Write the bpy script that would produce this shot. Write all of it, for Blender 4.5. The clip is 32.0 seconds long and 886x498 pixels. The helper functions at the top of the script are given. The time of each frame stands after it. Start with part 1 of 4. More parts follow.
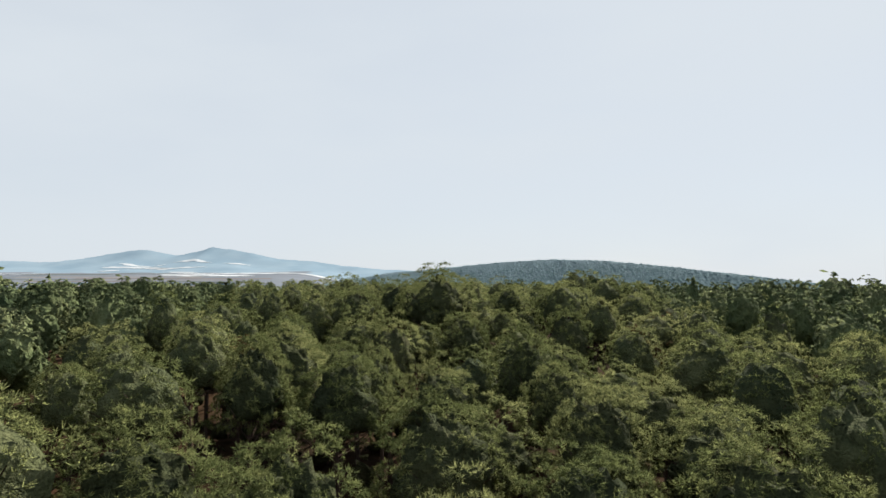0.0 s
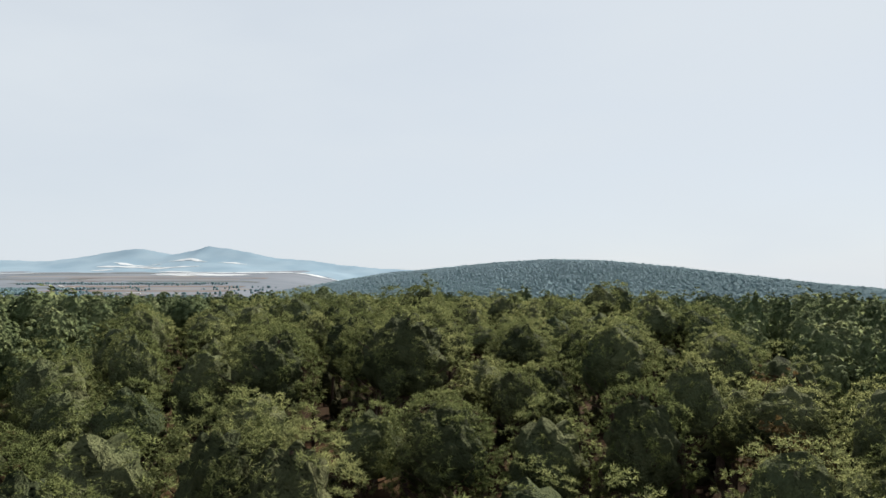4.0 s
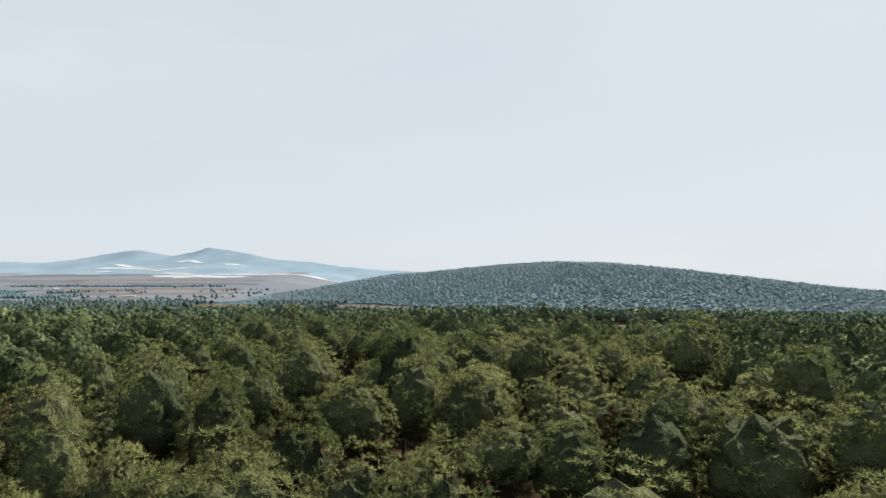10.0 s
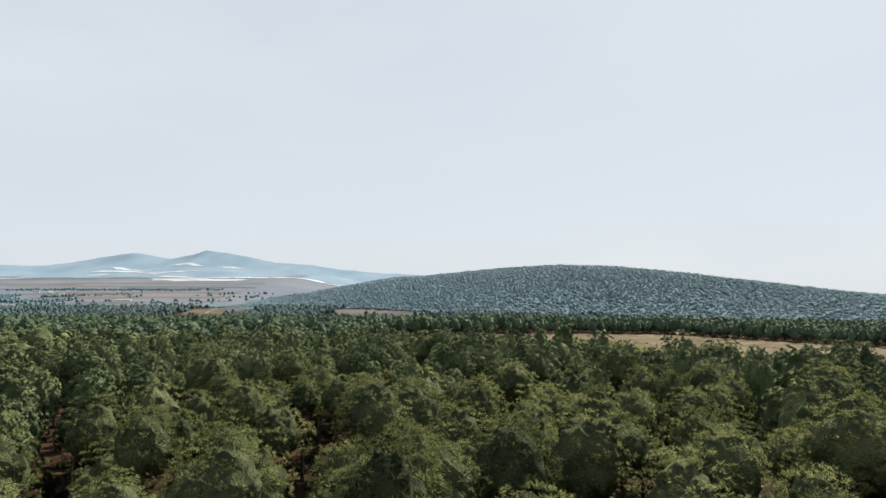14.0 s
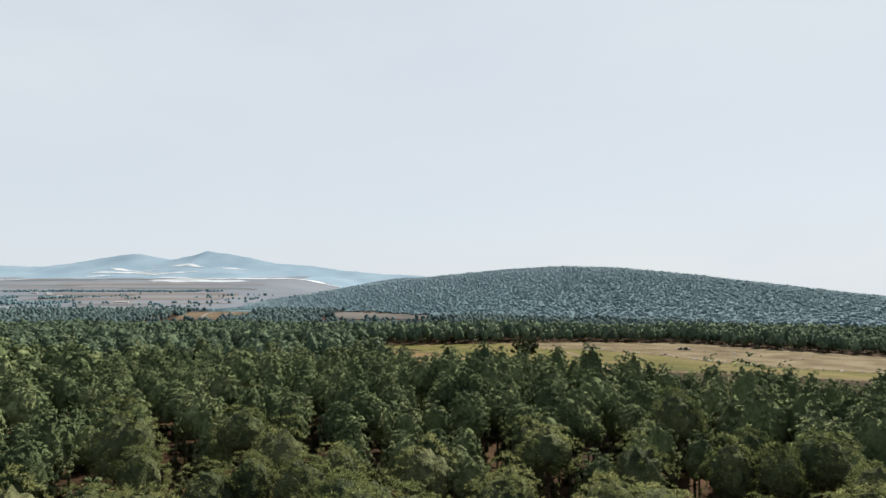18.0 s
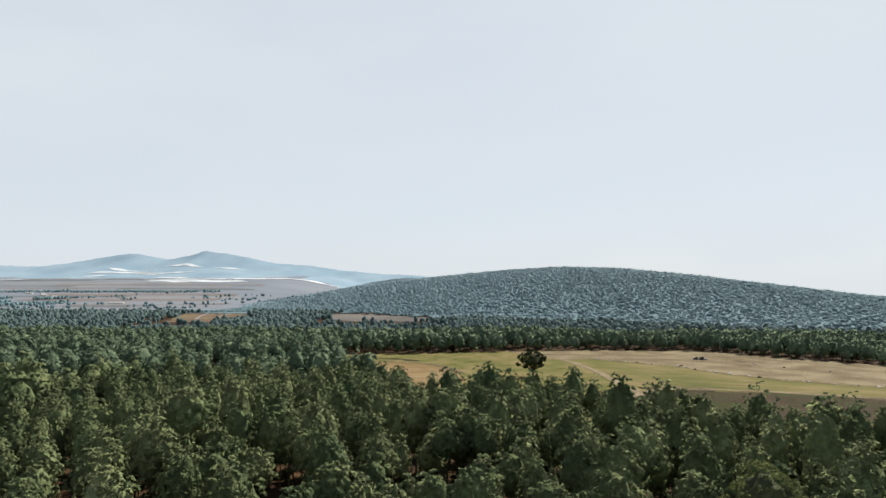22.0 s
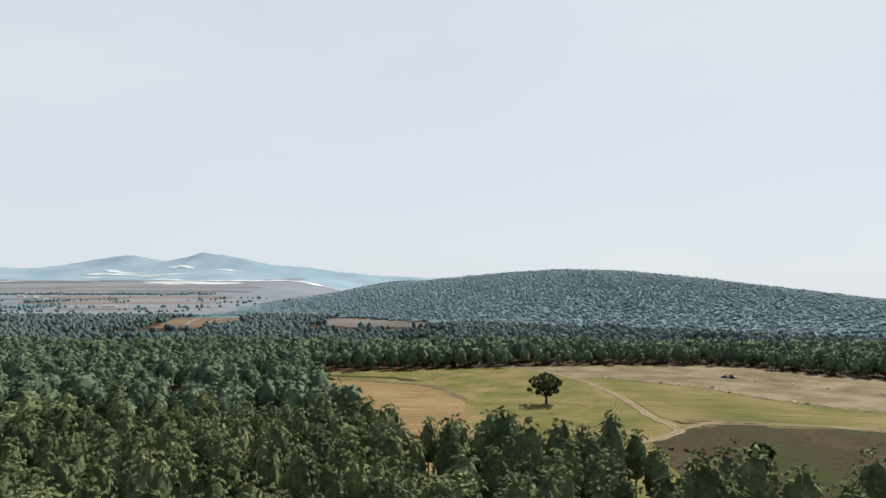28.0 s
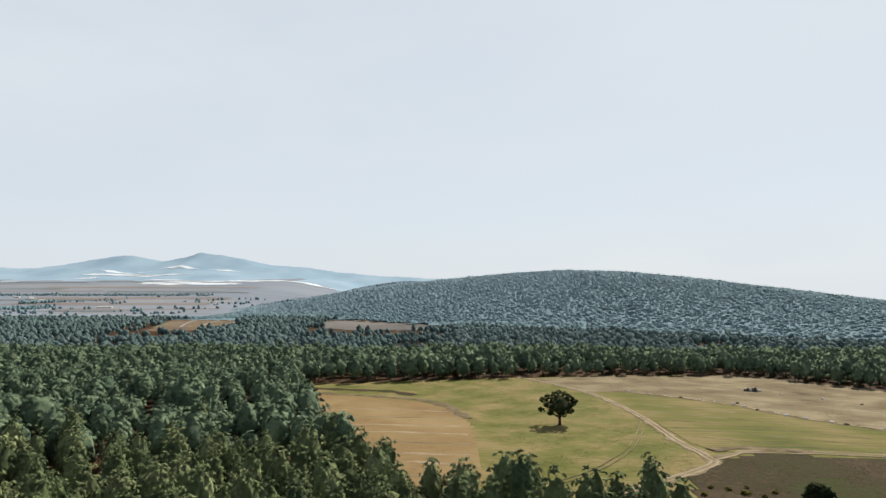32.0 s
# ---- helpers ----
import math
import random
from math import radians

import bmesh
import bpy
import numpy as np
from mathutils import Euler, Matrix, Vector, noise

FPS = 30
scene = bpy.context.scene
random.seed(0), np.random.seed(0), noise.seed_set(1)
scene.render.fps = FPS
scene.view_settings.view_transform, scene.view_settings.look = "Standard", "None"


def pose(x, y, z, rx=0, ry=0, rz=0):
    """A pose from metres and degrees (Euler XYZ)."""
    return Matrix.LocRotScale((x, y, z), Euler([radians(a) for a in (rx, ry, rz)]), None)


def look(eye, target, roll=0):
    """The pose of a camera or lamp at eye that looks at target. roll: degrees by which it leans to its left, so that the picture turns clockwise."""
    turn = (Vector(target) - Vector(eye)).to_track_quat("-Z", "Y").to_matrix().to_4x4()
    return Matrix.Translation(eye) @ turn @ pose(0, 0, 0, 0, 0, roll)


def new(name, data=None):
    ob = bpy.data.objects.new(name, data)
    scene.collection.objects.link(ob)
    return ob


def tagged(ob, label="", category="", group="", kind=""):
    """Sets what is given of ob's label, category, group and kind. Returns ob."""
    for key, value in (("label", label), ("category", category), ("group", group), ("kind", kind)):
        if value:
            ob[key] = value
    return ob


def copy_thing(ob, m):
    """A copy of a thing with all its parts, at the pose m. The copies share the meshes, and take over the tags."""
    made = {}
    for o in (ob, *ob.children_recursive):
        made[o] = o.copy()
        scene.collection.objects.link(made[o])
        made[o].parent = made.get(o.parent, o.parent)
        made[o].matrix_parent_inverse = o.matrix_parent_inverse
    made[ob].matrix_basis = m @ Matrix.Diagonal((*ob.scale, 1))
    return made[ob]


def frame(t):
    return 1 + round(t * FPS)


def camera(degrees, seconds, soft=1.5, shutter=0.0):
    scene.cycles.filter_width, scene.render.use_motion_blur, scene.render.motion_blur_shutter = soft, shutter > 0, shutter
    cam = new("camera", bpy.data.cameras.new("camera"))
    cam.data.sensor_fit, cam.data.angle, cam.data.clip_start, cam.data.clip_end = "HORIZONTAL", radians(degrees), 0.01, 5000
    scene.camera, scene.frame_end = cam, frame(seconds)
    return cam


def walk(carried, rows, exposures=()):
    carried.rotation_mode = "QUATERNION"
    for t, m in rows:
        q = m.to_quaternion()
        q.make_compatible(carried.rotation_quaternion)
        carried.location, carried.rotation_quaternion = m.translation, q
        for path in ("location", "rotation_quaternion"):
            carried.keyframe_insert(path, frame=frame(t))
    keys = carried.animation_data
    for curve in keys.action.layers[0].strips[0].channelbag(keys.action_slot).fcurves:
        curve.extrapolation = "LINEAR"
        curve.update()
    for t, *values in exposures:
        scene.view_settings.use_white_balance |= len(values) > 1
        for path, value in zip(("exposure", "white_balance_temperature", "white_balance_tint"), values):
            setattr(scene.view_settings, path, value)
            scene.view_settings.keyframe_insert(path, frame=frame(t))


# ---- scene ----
cam = camera(68.0, 32.0, soft=1.5)
PATH = [
    (0, (0.40, 0.02, 30.49), (-0.39, 99.94, 34.30), 0.0),
    (1, (0.94, 10.45, 31.26), (0.15, 110.38, 34.95), 0.0),
    (2, (1.53, 21.04, 32.03), (0.74, 120.97, 35.63), 0.0),
    (3, (2.11, 31.58, 32.80), (1.41, 131.52, 36.40), 0.0),
    (4, (2.63, 41.88, 33.56), (2.03, 141.81, 37.19), 0.0),
    (5, (3.03, 51.72, 34.32), (2.51, 151.66, 37.92), 0.0),
    (6, (3.29, 60.93, 35.05), (2.78, 160.87, 38.65), 0.0),
    (7, (3.46, 69.56, 35.74), (2.75, 169.49, 39.44), 0.0),
    (8, (3.53, 77.81, 36.43), (2.61, 177.73, 40.22), 0.0),
    (9, (3.52, 85.87, 37.13), (2.56, 185.79, 40.92), 0.0),
    (10, (3.43, 93.94, 37.86), (2.49, 193.86, 41.65), 0.0),
    (11, (3.26, 102.21, 38.64), (2.36, 202.14, 42.48), 0.0),
    (12, (2.94, 110.65, 39.48), (2.07, 210.57, 43.40), 0.0),
    (13, (2.51, 119.12, 40.35), (1.62, 219.03, 44.40), 0.0),
    (14, (2.04, 127.52, 41.25), (1.10, 227.43, 45.43), 0.0),
    (15, (1.62, 135.77, 42.16), (0.61, 235.67, 46.41), 0.0),
    (16, (1.31, 143.75, 43.06), (0.24, 243.65, 47.35), 0.0),
    (17, (1.14, 151.39, 43.97), (-0.01, 251.29, 48.26), 0.0),
    (18, (1.05, 158.74, 44.91), (-0.16, 258.64, 49.15), 0.0),
    (19, (1.01, 165.94, 45.85), (-0.21, 265.84, 50.01), 0.0),
    (20, (0.99, 173.10, 46.77), (-0.21, 273.01, 50.86), 0.0),
    (21, (0.97, 180.36, 47.65), (-0.22, 280.27, 51.76), 0.0),
    (22, (0.93, 187.82, 48.47), (-0.25, 287.73, 52.62), 0.0),
    (23, (0.92, 195.43, 49.23), (-0.25, 295.34, 53.40), 0.0),
    (24, (0.92, 203.09, 49.95), (-0.24, 303.00, 54.15), 0.0),
    (25, (0.90, 210.70, 50.66), (-0.24, 310.60, 54.89), 0.0),
    (26, (0.82, 218.14, 51.39), (-0.29, 318.04, 55.64), 0.0),
    (27, (0.66, 225.31, 52.14), (-0.44, 325.21, 56.42), 0.0),
    (28, (0.39, 232.21, 52.92), (-0.70, 332.11, 57.24), 0.0),
    (29, (0.06, 238.92, 53.71), (-1.04, 338.82, 58.12), 0.0),
    (30, (-0.30, 245.53, 54.51), (-1.41, 345.42, 58.97), 0.0),
    (31, (-0.68, 252.11, 55.30), (-1.76, 352.01, 59.71), 0.0),
    (32, (-1.03, 258.77, 56.10), (-2.08, 358.67, 60.40), 0.0),
]
walk(cam, [(t, look(eye, target, roll)) for t, eye, target, roll in PATH])

# ---- sky and sun ----
scene.view_settings.exposure = 0.95
SUN_AZ, SUN_EL = radians(32), radians(40)
world = bpy.data.worlds.new("hazy_day")
scene.world = world
world.use_nodes = True
wt = world.node_tree
wn, wl = wt.nodes, wt.links
wn.clear()
w_out = wn.new("ShaderNodeOutputWorld")
w_bg = wn.new("ShaderNodeBackground")
w_sky = wn.new("ShaderNodeTexSky")
w_sky.sky_type = "NISHITA"
w_sky.sun_disc = False
w_sky.sun_elevation, w_sky.sun_rotation = SUN_EL, SUN_AZ
w_sky.air_density, w_sky.dust_density, w_sky.ozone_density = 1.0, 3.0, 1.0
w_sky.altitude = 1900
w_coord = wn.new("ShaderNodeTexCoord")
w_map = wn.new("ShaderNodeMapping")
w_map.inputs["Scale"].default_value = (1.2, 1.2, 4.0)
w_noise = wn.new("ShaderNodeTexNoise")
w_noise.inputs["Scale"].default_value = 2.2
w_noise.inputs["Detail"].default_value = 4
w_ramp = wn.new("ShaderNodeMapRange")
w_ramp.inputs["From Min"].default_value, w_ramp.inputs["From Max"].default_value = 0.35, 0.7
w_ramp.inputs["To Min"].default_value, w_ramp.inputs["To Max"].default_value = 0.88, 0.97
w_split = wn.new("ShaderNodeSeparateXYZ")
w_rise = wn.new("ShaderNodeMapRange")  # the veil of haze thins out overhead
w_rise.interpolation_type = "SMOOTHSTEP"
w_rise.inputs["From Min"].default_value, w_rise.inputs["From Max"].default_value = 0.40, 0.90
w_rise.inputs["To Min"].default_value, w_rise.inputs["To Max"].default_value = 1.0, 0.2
w_veil = wn.new("ShaderNodeMath")
w_veil.operation = "MULTIPLY"
w_mix = wn.new("ShaderNodeMix")
w_mix.data_type = "RGBA"
w_mix.inputs["B"].default_value = (7.18, 7.78, 8.35, 1)  # thin high cloud and haze
w_bg.inputs["Strength"].default_value = 0.0517
wl.new(w_coord.outputs["Generated"], w_map.inputs["Vector"])
wl.new(w_map.outputs["Vector"], w_noise.inputs["Vector"])
wl.new(w_noise.outputs["Fac"], w_ramp.inputs["Value"])
wl.new(w_coord.outputs["Generated"], w_split.inputs["Vector"])
wl.new(w_split.outputs["Z"], w_rise.inputs["Value"])
wl.new(w_ramp.outputs["Result"], w_veil.inputs[0])
wl.new(w_rise.outputs["Result"], w_veil.inputs[1])
wl.new(w_veil.outputs[0], w_mix.inputs["Factor"])
wl.new(w_sky.outputs["Color"], w_mix.inputs["A"])
wl.new(w_mix.outputs["Result"], w_bg.inputs["Color"])
wl.new(w_bg.outputs["Background"], w_out.inputs["Surface"])

sun_data = bpy.data.lights.new("sun", "SUN")
sun_data.energy, sun_data.angle, sun_data.color = 5.0, radians(0.6), (1.0, 0.93, 0.82)
sun = new("sun", sun_data)
SUN_DIR = Vector((math.sin(SUN_AZ) * math.cos(SUN_EL), math.cos(SUN_AZ) * math.cos(SUN_EL), math.sin(SUN_EL)))
sun.matrix_world = look(SUN_DIR * 900, (0, 0, 0))


# ---- materials ----
def material(name):
    m = bpy.data.materials.new(name)
    m.use_nodes = True
    t = m.node_tree
    return m, t.nodes, t.links, t.nodes["Principled BSDF"]


def ramp_node(n, stops):
    r = n.new("ShaderNodeValToRGB")
    while len(r.color_ramp.elements) < len(stops):
        r.color_ramp.elements.new(0.5)
    for e, (p, c) in zip(r.color_ramp.elements, stops):
        e.position, e.color = p, (*c, 1)
    return r


def noise_node(n, l, scale, detail=4, stretch=None):
    c = n.new("ShaderNodeNewGeometry")
    x = n.new("ShaderNodeTexNoise")
    x.inputs["Scale"].default_value, x.inputs["Detail"].default_value = scale, detail
    if stretch:
        m = n.new("ShaderNodeMapping")
        m.inputs["Rotation"].default_value = (0, 0, radians(stretch[0]))
        m.inputs["Scale"].default_value = stretch[1:]
        l.new(c.outputs["Position"], m.inputs["Vector"])
        l.new(m.outputs["Vector"], x.inputs["Vector"])
    else:
        l.new(c.outputs["Position"], x.inputs["Vector"])
    return x


def mixed(n, l, a, b, fac, mode="MIX"):
    m = n.new("ShaderNodeMix")
    m.data_type, m.blend_type = "RGBA", mode
    for key, v in (("A", a), ("B", b), ("Factor", fac)):
        if isinstance(v, (int, float)):
            m.inputs[key].default_value = v
        elif isinstance(v, tuple):
            m.inputs[key].default_value = (*v, 1)
        else:
            l.new(v, m.inputs[key])
    return m.outputs["Result"]


def foliage(name, dark, mid, light, passing=0.35, by_object=False, patch=0.09, rough=0.9, spread=0.3, relief=1.0):
    """Needles or leaves: two scales of colour, some light passing through."""
    m, n, l, p = material(name)
    broad = noise_node(n, l, patch, 2)
    fine = noise_node(n, l, 1.7, 2)
    add = n.new("ShaderNodeMath")
    add.operation = "MULTIPLY_ADD"
    l.new(fine.outputs["Fac"], add.inputs[0])
    add.inputs[1].default_value = 0.35
    l.new(broad.outputs["Fac"], add.inputs[2])
    if by_object:
        info = n.new("ShaderNodeObjectInfo")
        more = n.new("ShaderNodeMath")
        more.operation = "MULTIPLY_ADD"
        l.new(info.outputs["Random"], more.inputs[0])
        more.inputs[1].default_value = 0.22
        l.new(add.outputs[0], more.inputs[2])
        add = more
    r = ramp_node(n, [(0.42, dark), (0.68, mid), (0.98, light)])
    l.new(add.outputs[0], r.inputs["Fac"])
    geo = n.new("ShaderNodeNewGeometry")
    bright = n.new("ShaderNodeMapRange")
    bright.inputs["To Min"].default_value, bright.inputs["To Max"].default_value = 1 - spread, 1 + spread
    l.new(geo.outputs["Random Per Island"], bright.inputs["Value"])
    col = mixed(n, l, r.outputs["Color"], bright.outputs["Result"], 1.0, "MULTIPLY")
    l.new(col, p.inputs["Base Color"])
    p.inputs["Roughness"].default_value = rough
    p.inputs["Specular IOR Level"].default_value = 0.03
    way = n.new("ShaderNodeAttribute")
    way.attribute_name = "growth"
    turn = n.new("ShaderNodeVectorTransform")
    turn.vector_type, turn.convert_from, turn.convert_to = "NORMAL", "OBJECT", "WORLD"
    l.new(way.outputs["Vector"], turn.inputs["Vector"])
    grain = noise_node(n, l, 4.5, 3)
    rough_skin = n.new("ShaderNodeBump")
    rough_skin.inputs["Strength"].default_value, rough_skin.inputs["Distance"].default_value = relief, 0.35
    l.new(grain.outputs["Fac"], rough_skin.inputs["Height"])
    l.new(turn.outputs["Vector"], rough_skin.inputs["Normal"])
    l.new(rough_skin.outputs["Normal"], p.inputs["Normal"])
    tr = n.new("ShaderNodeBsdfTranslucent")
    l.new(mixed(n, l, col, (1.0, 1.0, 0.6), 1.0, "MULTIPLY"), tr.inputs["Color"])
    l.new(turn.outputs["Vector"], tr.inputs["Normal"])
    ms = n.new("ShaderNodeMixShader")
    ms.inputs["Fac"].default_value = passing
    l.new(p.outputs["BSDF"], ms.inputs[1])
    l.new(tr.outputs["BSDF"], ms.inputs[2])
    l.new(ms.outputs["Shader"], n["Material Output"].inputs["Surface"])
    return m


def earth(name, stops, coarse, fine, bump=0.4, stretch=None, rough=0.95, amount=0.5):
    """Soil, straw or grass seen from the air."""
    m, n, l, p = material(name)
    a = noise_node(n, l, coarse, 5)
    b = noise_node(n, l, fine, 5, stretch)
    ad = n.new("ShaderNodeMath")
    ad.operation = "MULTIPLY_ADD"
    l.new(b.outputs["Fac"], ad.inputs[0])
    ad.inputs[1].default_value = amount
    l.new(a.outputs["Fac"], ad.inputs[2])
    r = ramp_node(n, stops)
    l.new(ad.outputs[0], r.inputs["Fac"])
    l.new(r.outputs["Color"], p.inputs["Base Color"])
    p.inputs["Roughness"].default_value = rough
    p.inputs["Specular IOR Level"].default_value = 0.03
    bp = n.new("ShaderNodeBump")
    bp.inputs["Strength"].default_value, bp.inputs["Distance"].default_value = bump, 0.3
    l.new(b.outputs["Fac"], bp.inputs["Height"])
    l.new(bp.outputs["Normal"], p.inputs["Normal"])
    return m


M_NEEDLE = foliage("pine_needles", (0.052, 0.069, 0.028), (0.123, 0.146, 0.055), (0.242, 0.260, 0.107), 0.07, True, spread=0.22)
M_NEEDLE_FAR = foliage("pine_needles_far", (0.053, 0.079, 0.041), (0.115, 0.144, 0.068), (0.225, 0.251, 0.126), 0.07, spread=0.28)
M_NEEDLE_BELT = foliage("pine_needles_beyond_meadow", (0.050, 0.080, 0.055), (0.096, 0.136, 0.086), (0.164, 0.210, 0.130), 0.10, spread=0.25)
# Farther needles turn bluer and paler: distance haze put into their base colours
M_NEEDLE_DIM = foliage("haze_tinted_far_needles", (0.064, 0.099, 0.099), (0.088, 0.129, 0.125), (0.114, 0.157, 0.149), 0.15, patch=0.02, spread=0.12)
M_NEEDLE_HILL = foliage("haze_blue_pine", (0.129, 0.202, 0.232), (0.154, 0.236, 0.265), (0.183, 0.266, 0.291), 0.3, patch=0.016, spread=0.07, relief=0.0)
M_NEEDLE_UPPER = foliage("haze_pale_upper_pine", (0.184, 0.267, 0.306), (0.207, 0.294, 0.334), (0.228, 0.316, 0.352), 0.3, patch=0.016, spread=0.05, relief=0.0)
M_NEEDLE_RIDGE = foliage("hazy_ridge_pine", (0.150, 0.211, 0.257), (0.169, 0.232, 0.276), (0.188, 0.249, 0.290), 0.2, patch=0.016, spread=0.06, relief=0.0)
# Undergrowth matched to the hill's needles, the same blue haze in its colour
M_UNDERWOOD = earth("haze_blue_undergrowth", [(0.45, (0.086, 0.134, 0.156)), (0.7, (0.102, 0.154, 0.175)), (0.95, (0.114, 0.167, 0.186))], 0.02, 0.2)
M_OAK = foliage("oak_leaves", (0.018, 0.028, 0.014), (0.040, 0.052, 0.024), (0.075, 0.088, 0.042), 0.15)
M_DRY_LEAF = foliage("dry_twigs", (0.041, 0.029, 0.012), (0.070, 0.049, 0.020), (0.105, 0.076, 0.031), 0.2)
# Needle colour darkened for crown insides: shade put into the base colour
M_INNER = foliage("shade_darkened_boughs", (0.037, 0.050, 0.027), (0.077, 0.088, 0.043), (0.138, 0.142, 0.072), 0.0)
M_UNDER = foliage("forest_brush", (0.022, 0.026, 0.013), (0.044, 0.045, 0.022), (0.075, 0.068, 0.036), 0.15)
M_SHRUB = foliage("yellow_green_shrub", (0.078, 0.098, 0.013), (0.130, 0.143, 0.019), (0.182, 0.195, 0.033), 0.3)
M_BARK = earth("pine_bark", [(0.4, (0.023, 0.016, 0.013)), (0.7, (0.059, 0.042, 0.033)), (1.0, (0.104, 0.078, 0.059))], 0.8, 6.0, 0.6, (0, 3, 3, 0.5))
M_LITTER = earth("pine_litter", [(0.45, (0.012, 0.010, 0.006)), (0.7, (0.030, 0.018, 0.010)), (0.95, (0.062, 0.036, 0.019))], 0.05, 0.6)
M_MEADOW = earth("meadow_grass", [(0.52, (0.036, 0.046, 0.012)), (0.70, (0.078, 0.082, 0.022)), (0.80, (0.094, 0.090, 0.029)), (0.98, (0.148, 0.116, 0.053))], 0.045, 0.5, 0.7, (-30, 0.5, 1.6, 1), amount=0.65)
M_PASTURE = earth("green_pasture", [(0.56, (0.044, 0.052, 0.014)), (0.72, (0.079, 0.079, 0.021)), (0.82, (0.090, 0.084, 0.026)), (0.97, (0.136, 0.108, 0.049))], 0.03, 0.26, 0.5, (-20, 0.12, 1.8, 1), amount=0.65)
M_DRYGRASS = earth("dry_grass", [(0.54, (0.053, 0.042, 0.023)), (0.70, (0.103, 0.079, 0.047)), (0.80, (0.118, 0.096, 0.057)), (0.96, (0.168, 0.139, 0.088))], 0.05, 0.4, 0.7, (-20, 0.2, 1.8, 1), amount=0.65)
M_STUBBLE = earth("straw_stubble", [(0.48, (0.117, 0.077, 0.036)), (0.72, (0.153, 0.106, 0.050)), (0.95, (0.182, 0.134, 0.068))], 0.03, 0.9, 0.5, (4, 0.16, 1.6, 1))
M_BROWN = earth("weedy_brown_field", [(0.56, (0.024, 0.032, 0.009)), (0.72, (0.029, 0.030, 0.010)), (0.80, (0.029, 0.022, 0.012)), (0.96, (0.048, 0.035, 0.021))], 0.035, 0.5, 0.8, amount=0.6)
M_DIRT = earth("pale_dirt", [(0.45, (0.143, 0.107, 0.065)), (0.7, (0.195, 0.153, 0.101)), (0.95, (0.241, 0.195, 0.136))], 0.15, 1.5, 0.3)
M_RED_SOIL = earth("reddish_soil", [(0.45, (0.080, 0.055, 0.038)), (0.7, (0.112, 0.080, 0.054)), (0.95, (0.128, 0.118, 0.072))], 0.012, 0.09, 0.2)
M_GREYSOIL = earth("dusty_soil", [(0.45, (0.059, 0.058, 0.055)), (0.7, (0.088, 0.082, 0.077)), (0.95, (0.119, 0.112, 0.103))], 0.008, 0.05, 0.2)
# Valley soils greyed and blued, so their colours carry the distance haze
M_PLAIN = earth("haze_tinted_farmland", [(0.40, (0.074, 0.096, 0.113)), (0.52, (0.100, 0.122, 0.144)), (0.68, (0.124, 0.143, 0.169)), (0.9, (0.153, 0.172, 0.200))], 0.0016, 0.004, 0.1, (8, 0.35, 2.5, 1), amount=0.6)
M_PALE_PLOT = earth("haze_paled_plot", [(0.40, (0.149, 0.147, 0.145)), (0.8, (0.188, 0.184, 0.181))], 0.003, 0.01, 0.1)
M_DARK_PLOT = earth("haze_dulled_plot", [(0.40, (0.066, 0.080, 0.079)), (0.8, (0.094, 0.102, 0.098))], 0.003, 0.01, 0.1)
M_RUDDY_PLOT = earth("haze_dulled_ruddy_plot", [(0.40, (0.117, 0.099, 0.092)), (0.8, (0.148, 0.126, 0.117))], 0.003, 0.01, 0.1)


# ---- ground ----
def step(a, b, v):
    u = np.clip((np.asarray(v, float) - a) / (b - a), 0, 1)
    return u * u * (3 - 2 * u)


HILL_X = (-900, -560, -321, -157, 6, 170, 333, 500, 660, 824, 987, 1100, 1262, 1700, 2600)
HILL_Z = (-40, -36, 10, 31, 49, 65, 75, 69, 51, 26, 2, -12, -20, -26, -30)


def height(x, y):
    """Ground level: a forest shelf that falls to the meadow, a valley behind it and the wooded hill."""
    x, y = np.asarray(x, float), np.asarray(y, float)
    z = (4 + 5.5 * step(60, 140, y)) * (1 - step(215, 400, y))
    z = z - 0.022 * np.clip(x - 90, 0, 250) * step(380, 520, y) * (1 - step(700, 900, y))
    z = z - 7 * np.clip((y - 470) / 220, 0, 1) - 25 * step(700, 1010, y) - 10 * step(1500, 2300, y)
    foot = np.interp(x, (-500, -200, 0, 600, 800), (1900, 1580, 1420, 1080, 1000))
    ridge = np.interp(x, HILL_X, HILL_Z)
    rise = np.sin(0.5 * np.pi * np.clip((y - foot) / (2200 - foot), 0, 1)) ** 1.25
    rise = rise * (1 - step(2250, 3300, y))
    z = z + np.maximum(ridge + 40, 0) * rise
    z = z + 72 * np.clip((y - 2300) / 1600, 0, 1.4) * (1 - step(-950, -450, x))  # valley floor tilted up towards the mountains to fit the camera's view
    z = z - 110 * step(700, 1500, x) * step(2250, 3200, y)
    z = z + 50 * np.exp(-((x + 190) / 260) ** 2 - ((y - 2900) / 350) ** 2)  # a lower wooded ridge behind
    z = z + 0.5 * np.sin(x * 0.021 + 1.0) * np.sin(y * 0.017) * (1 - 0.7 * step(380, 430, y) * (1 - step(640, 700, y)))
    return z


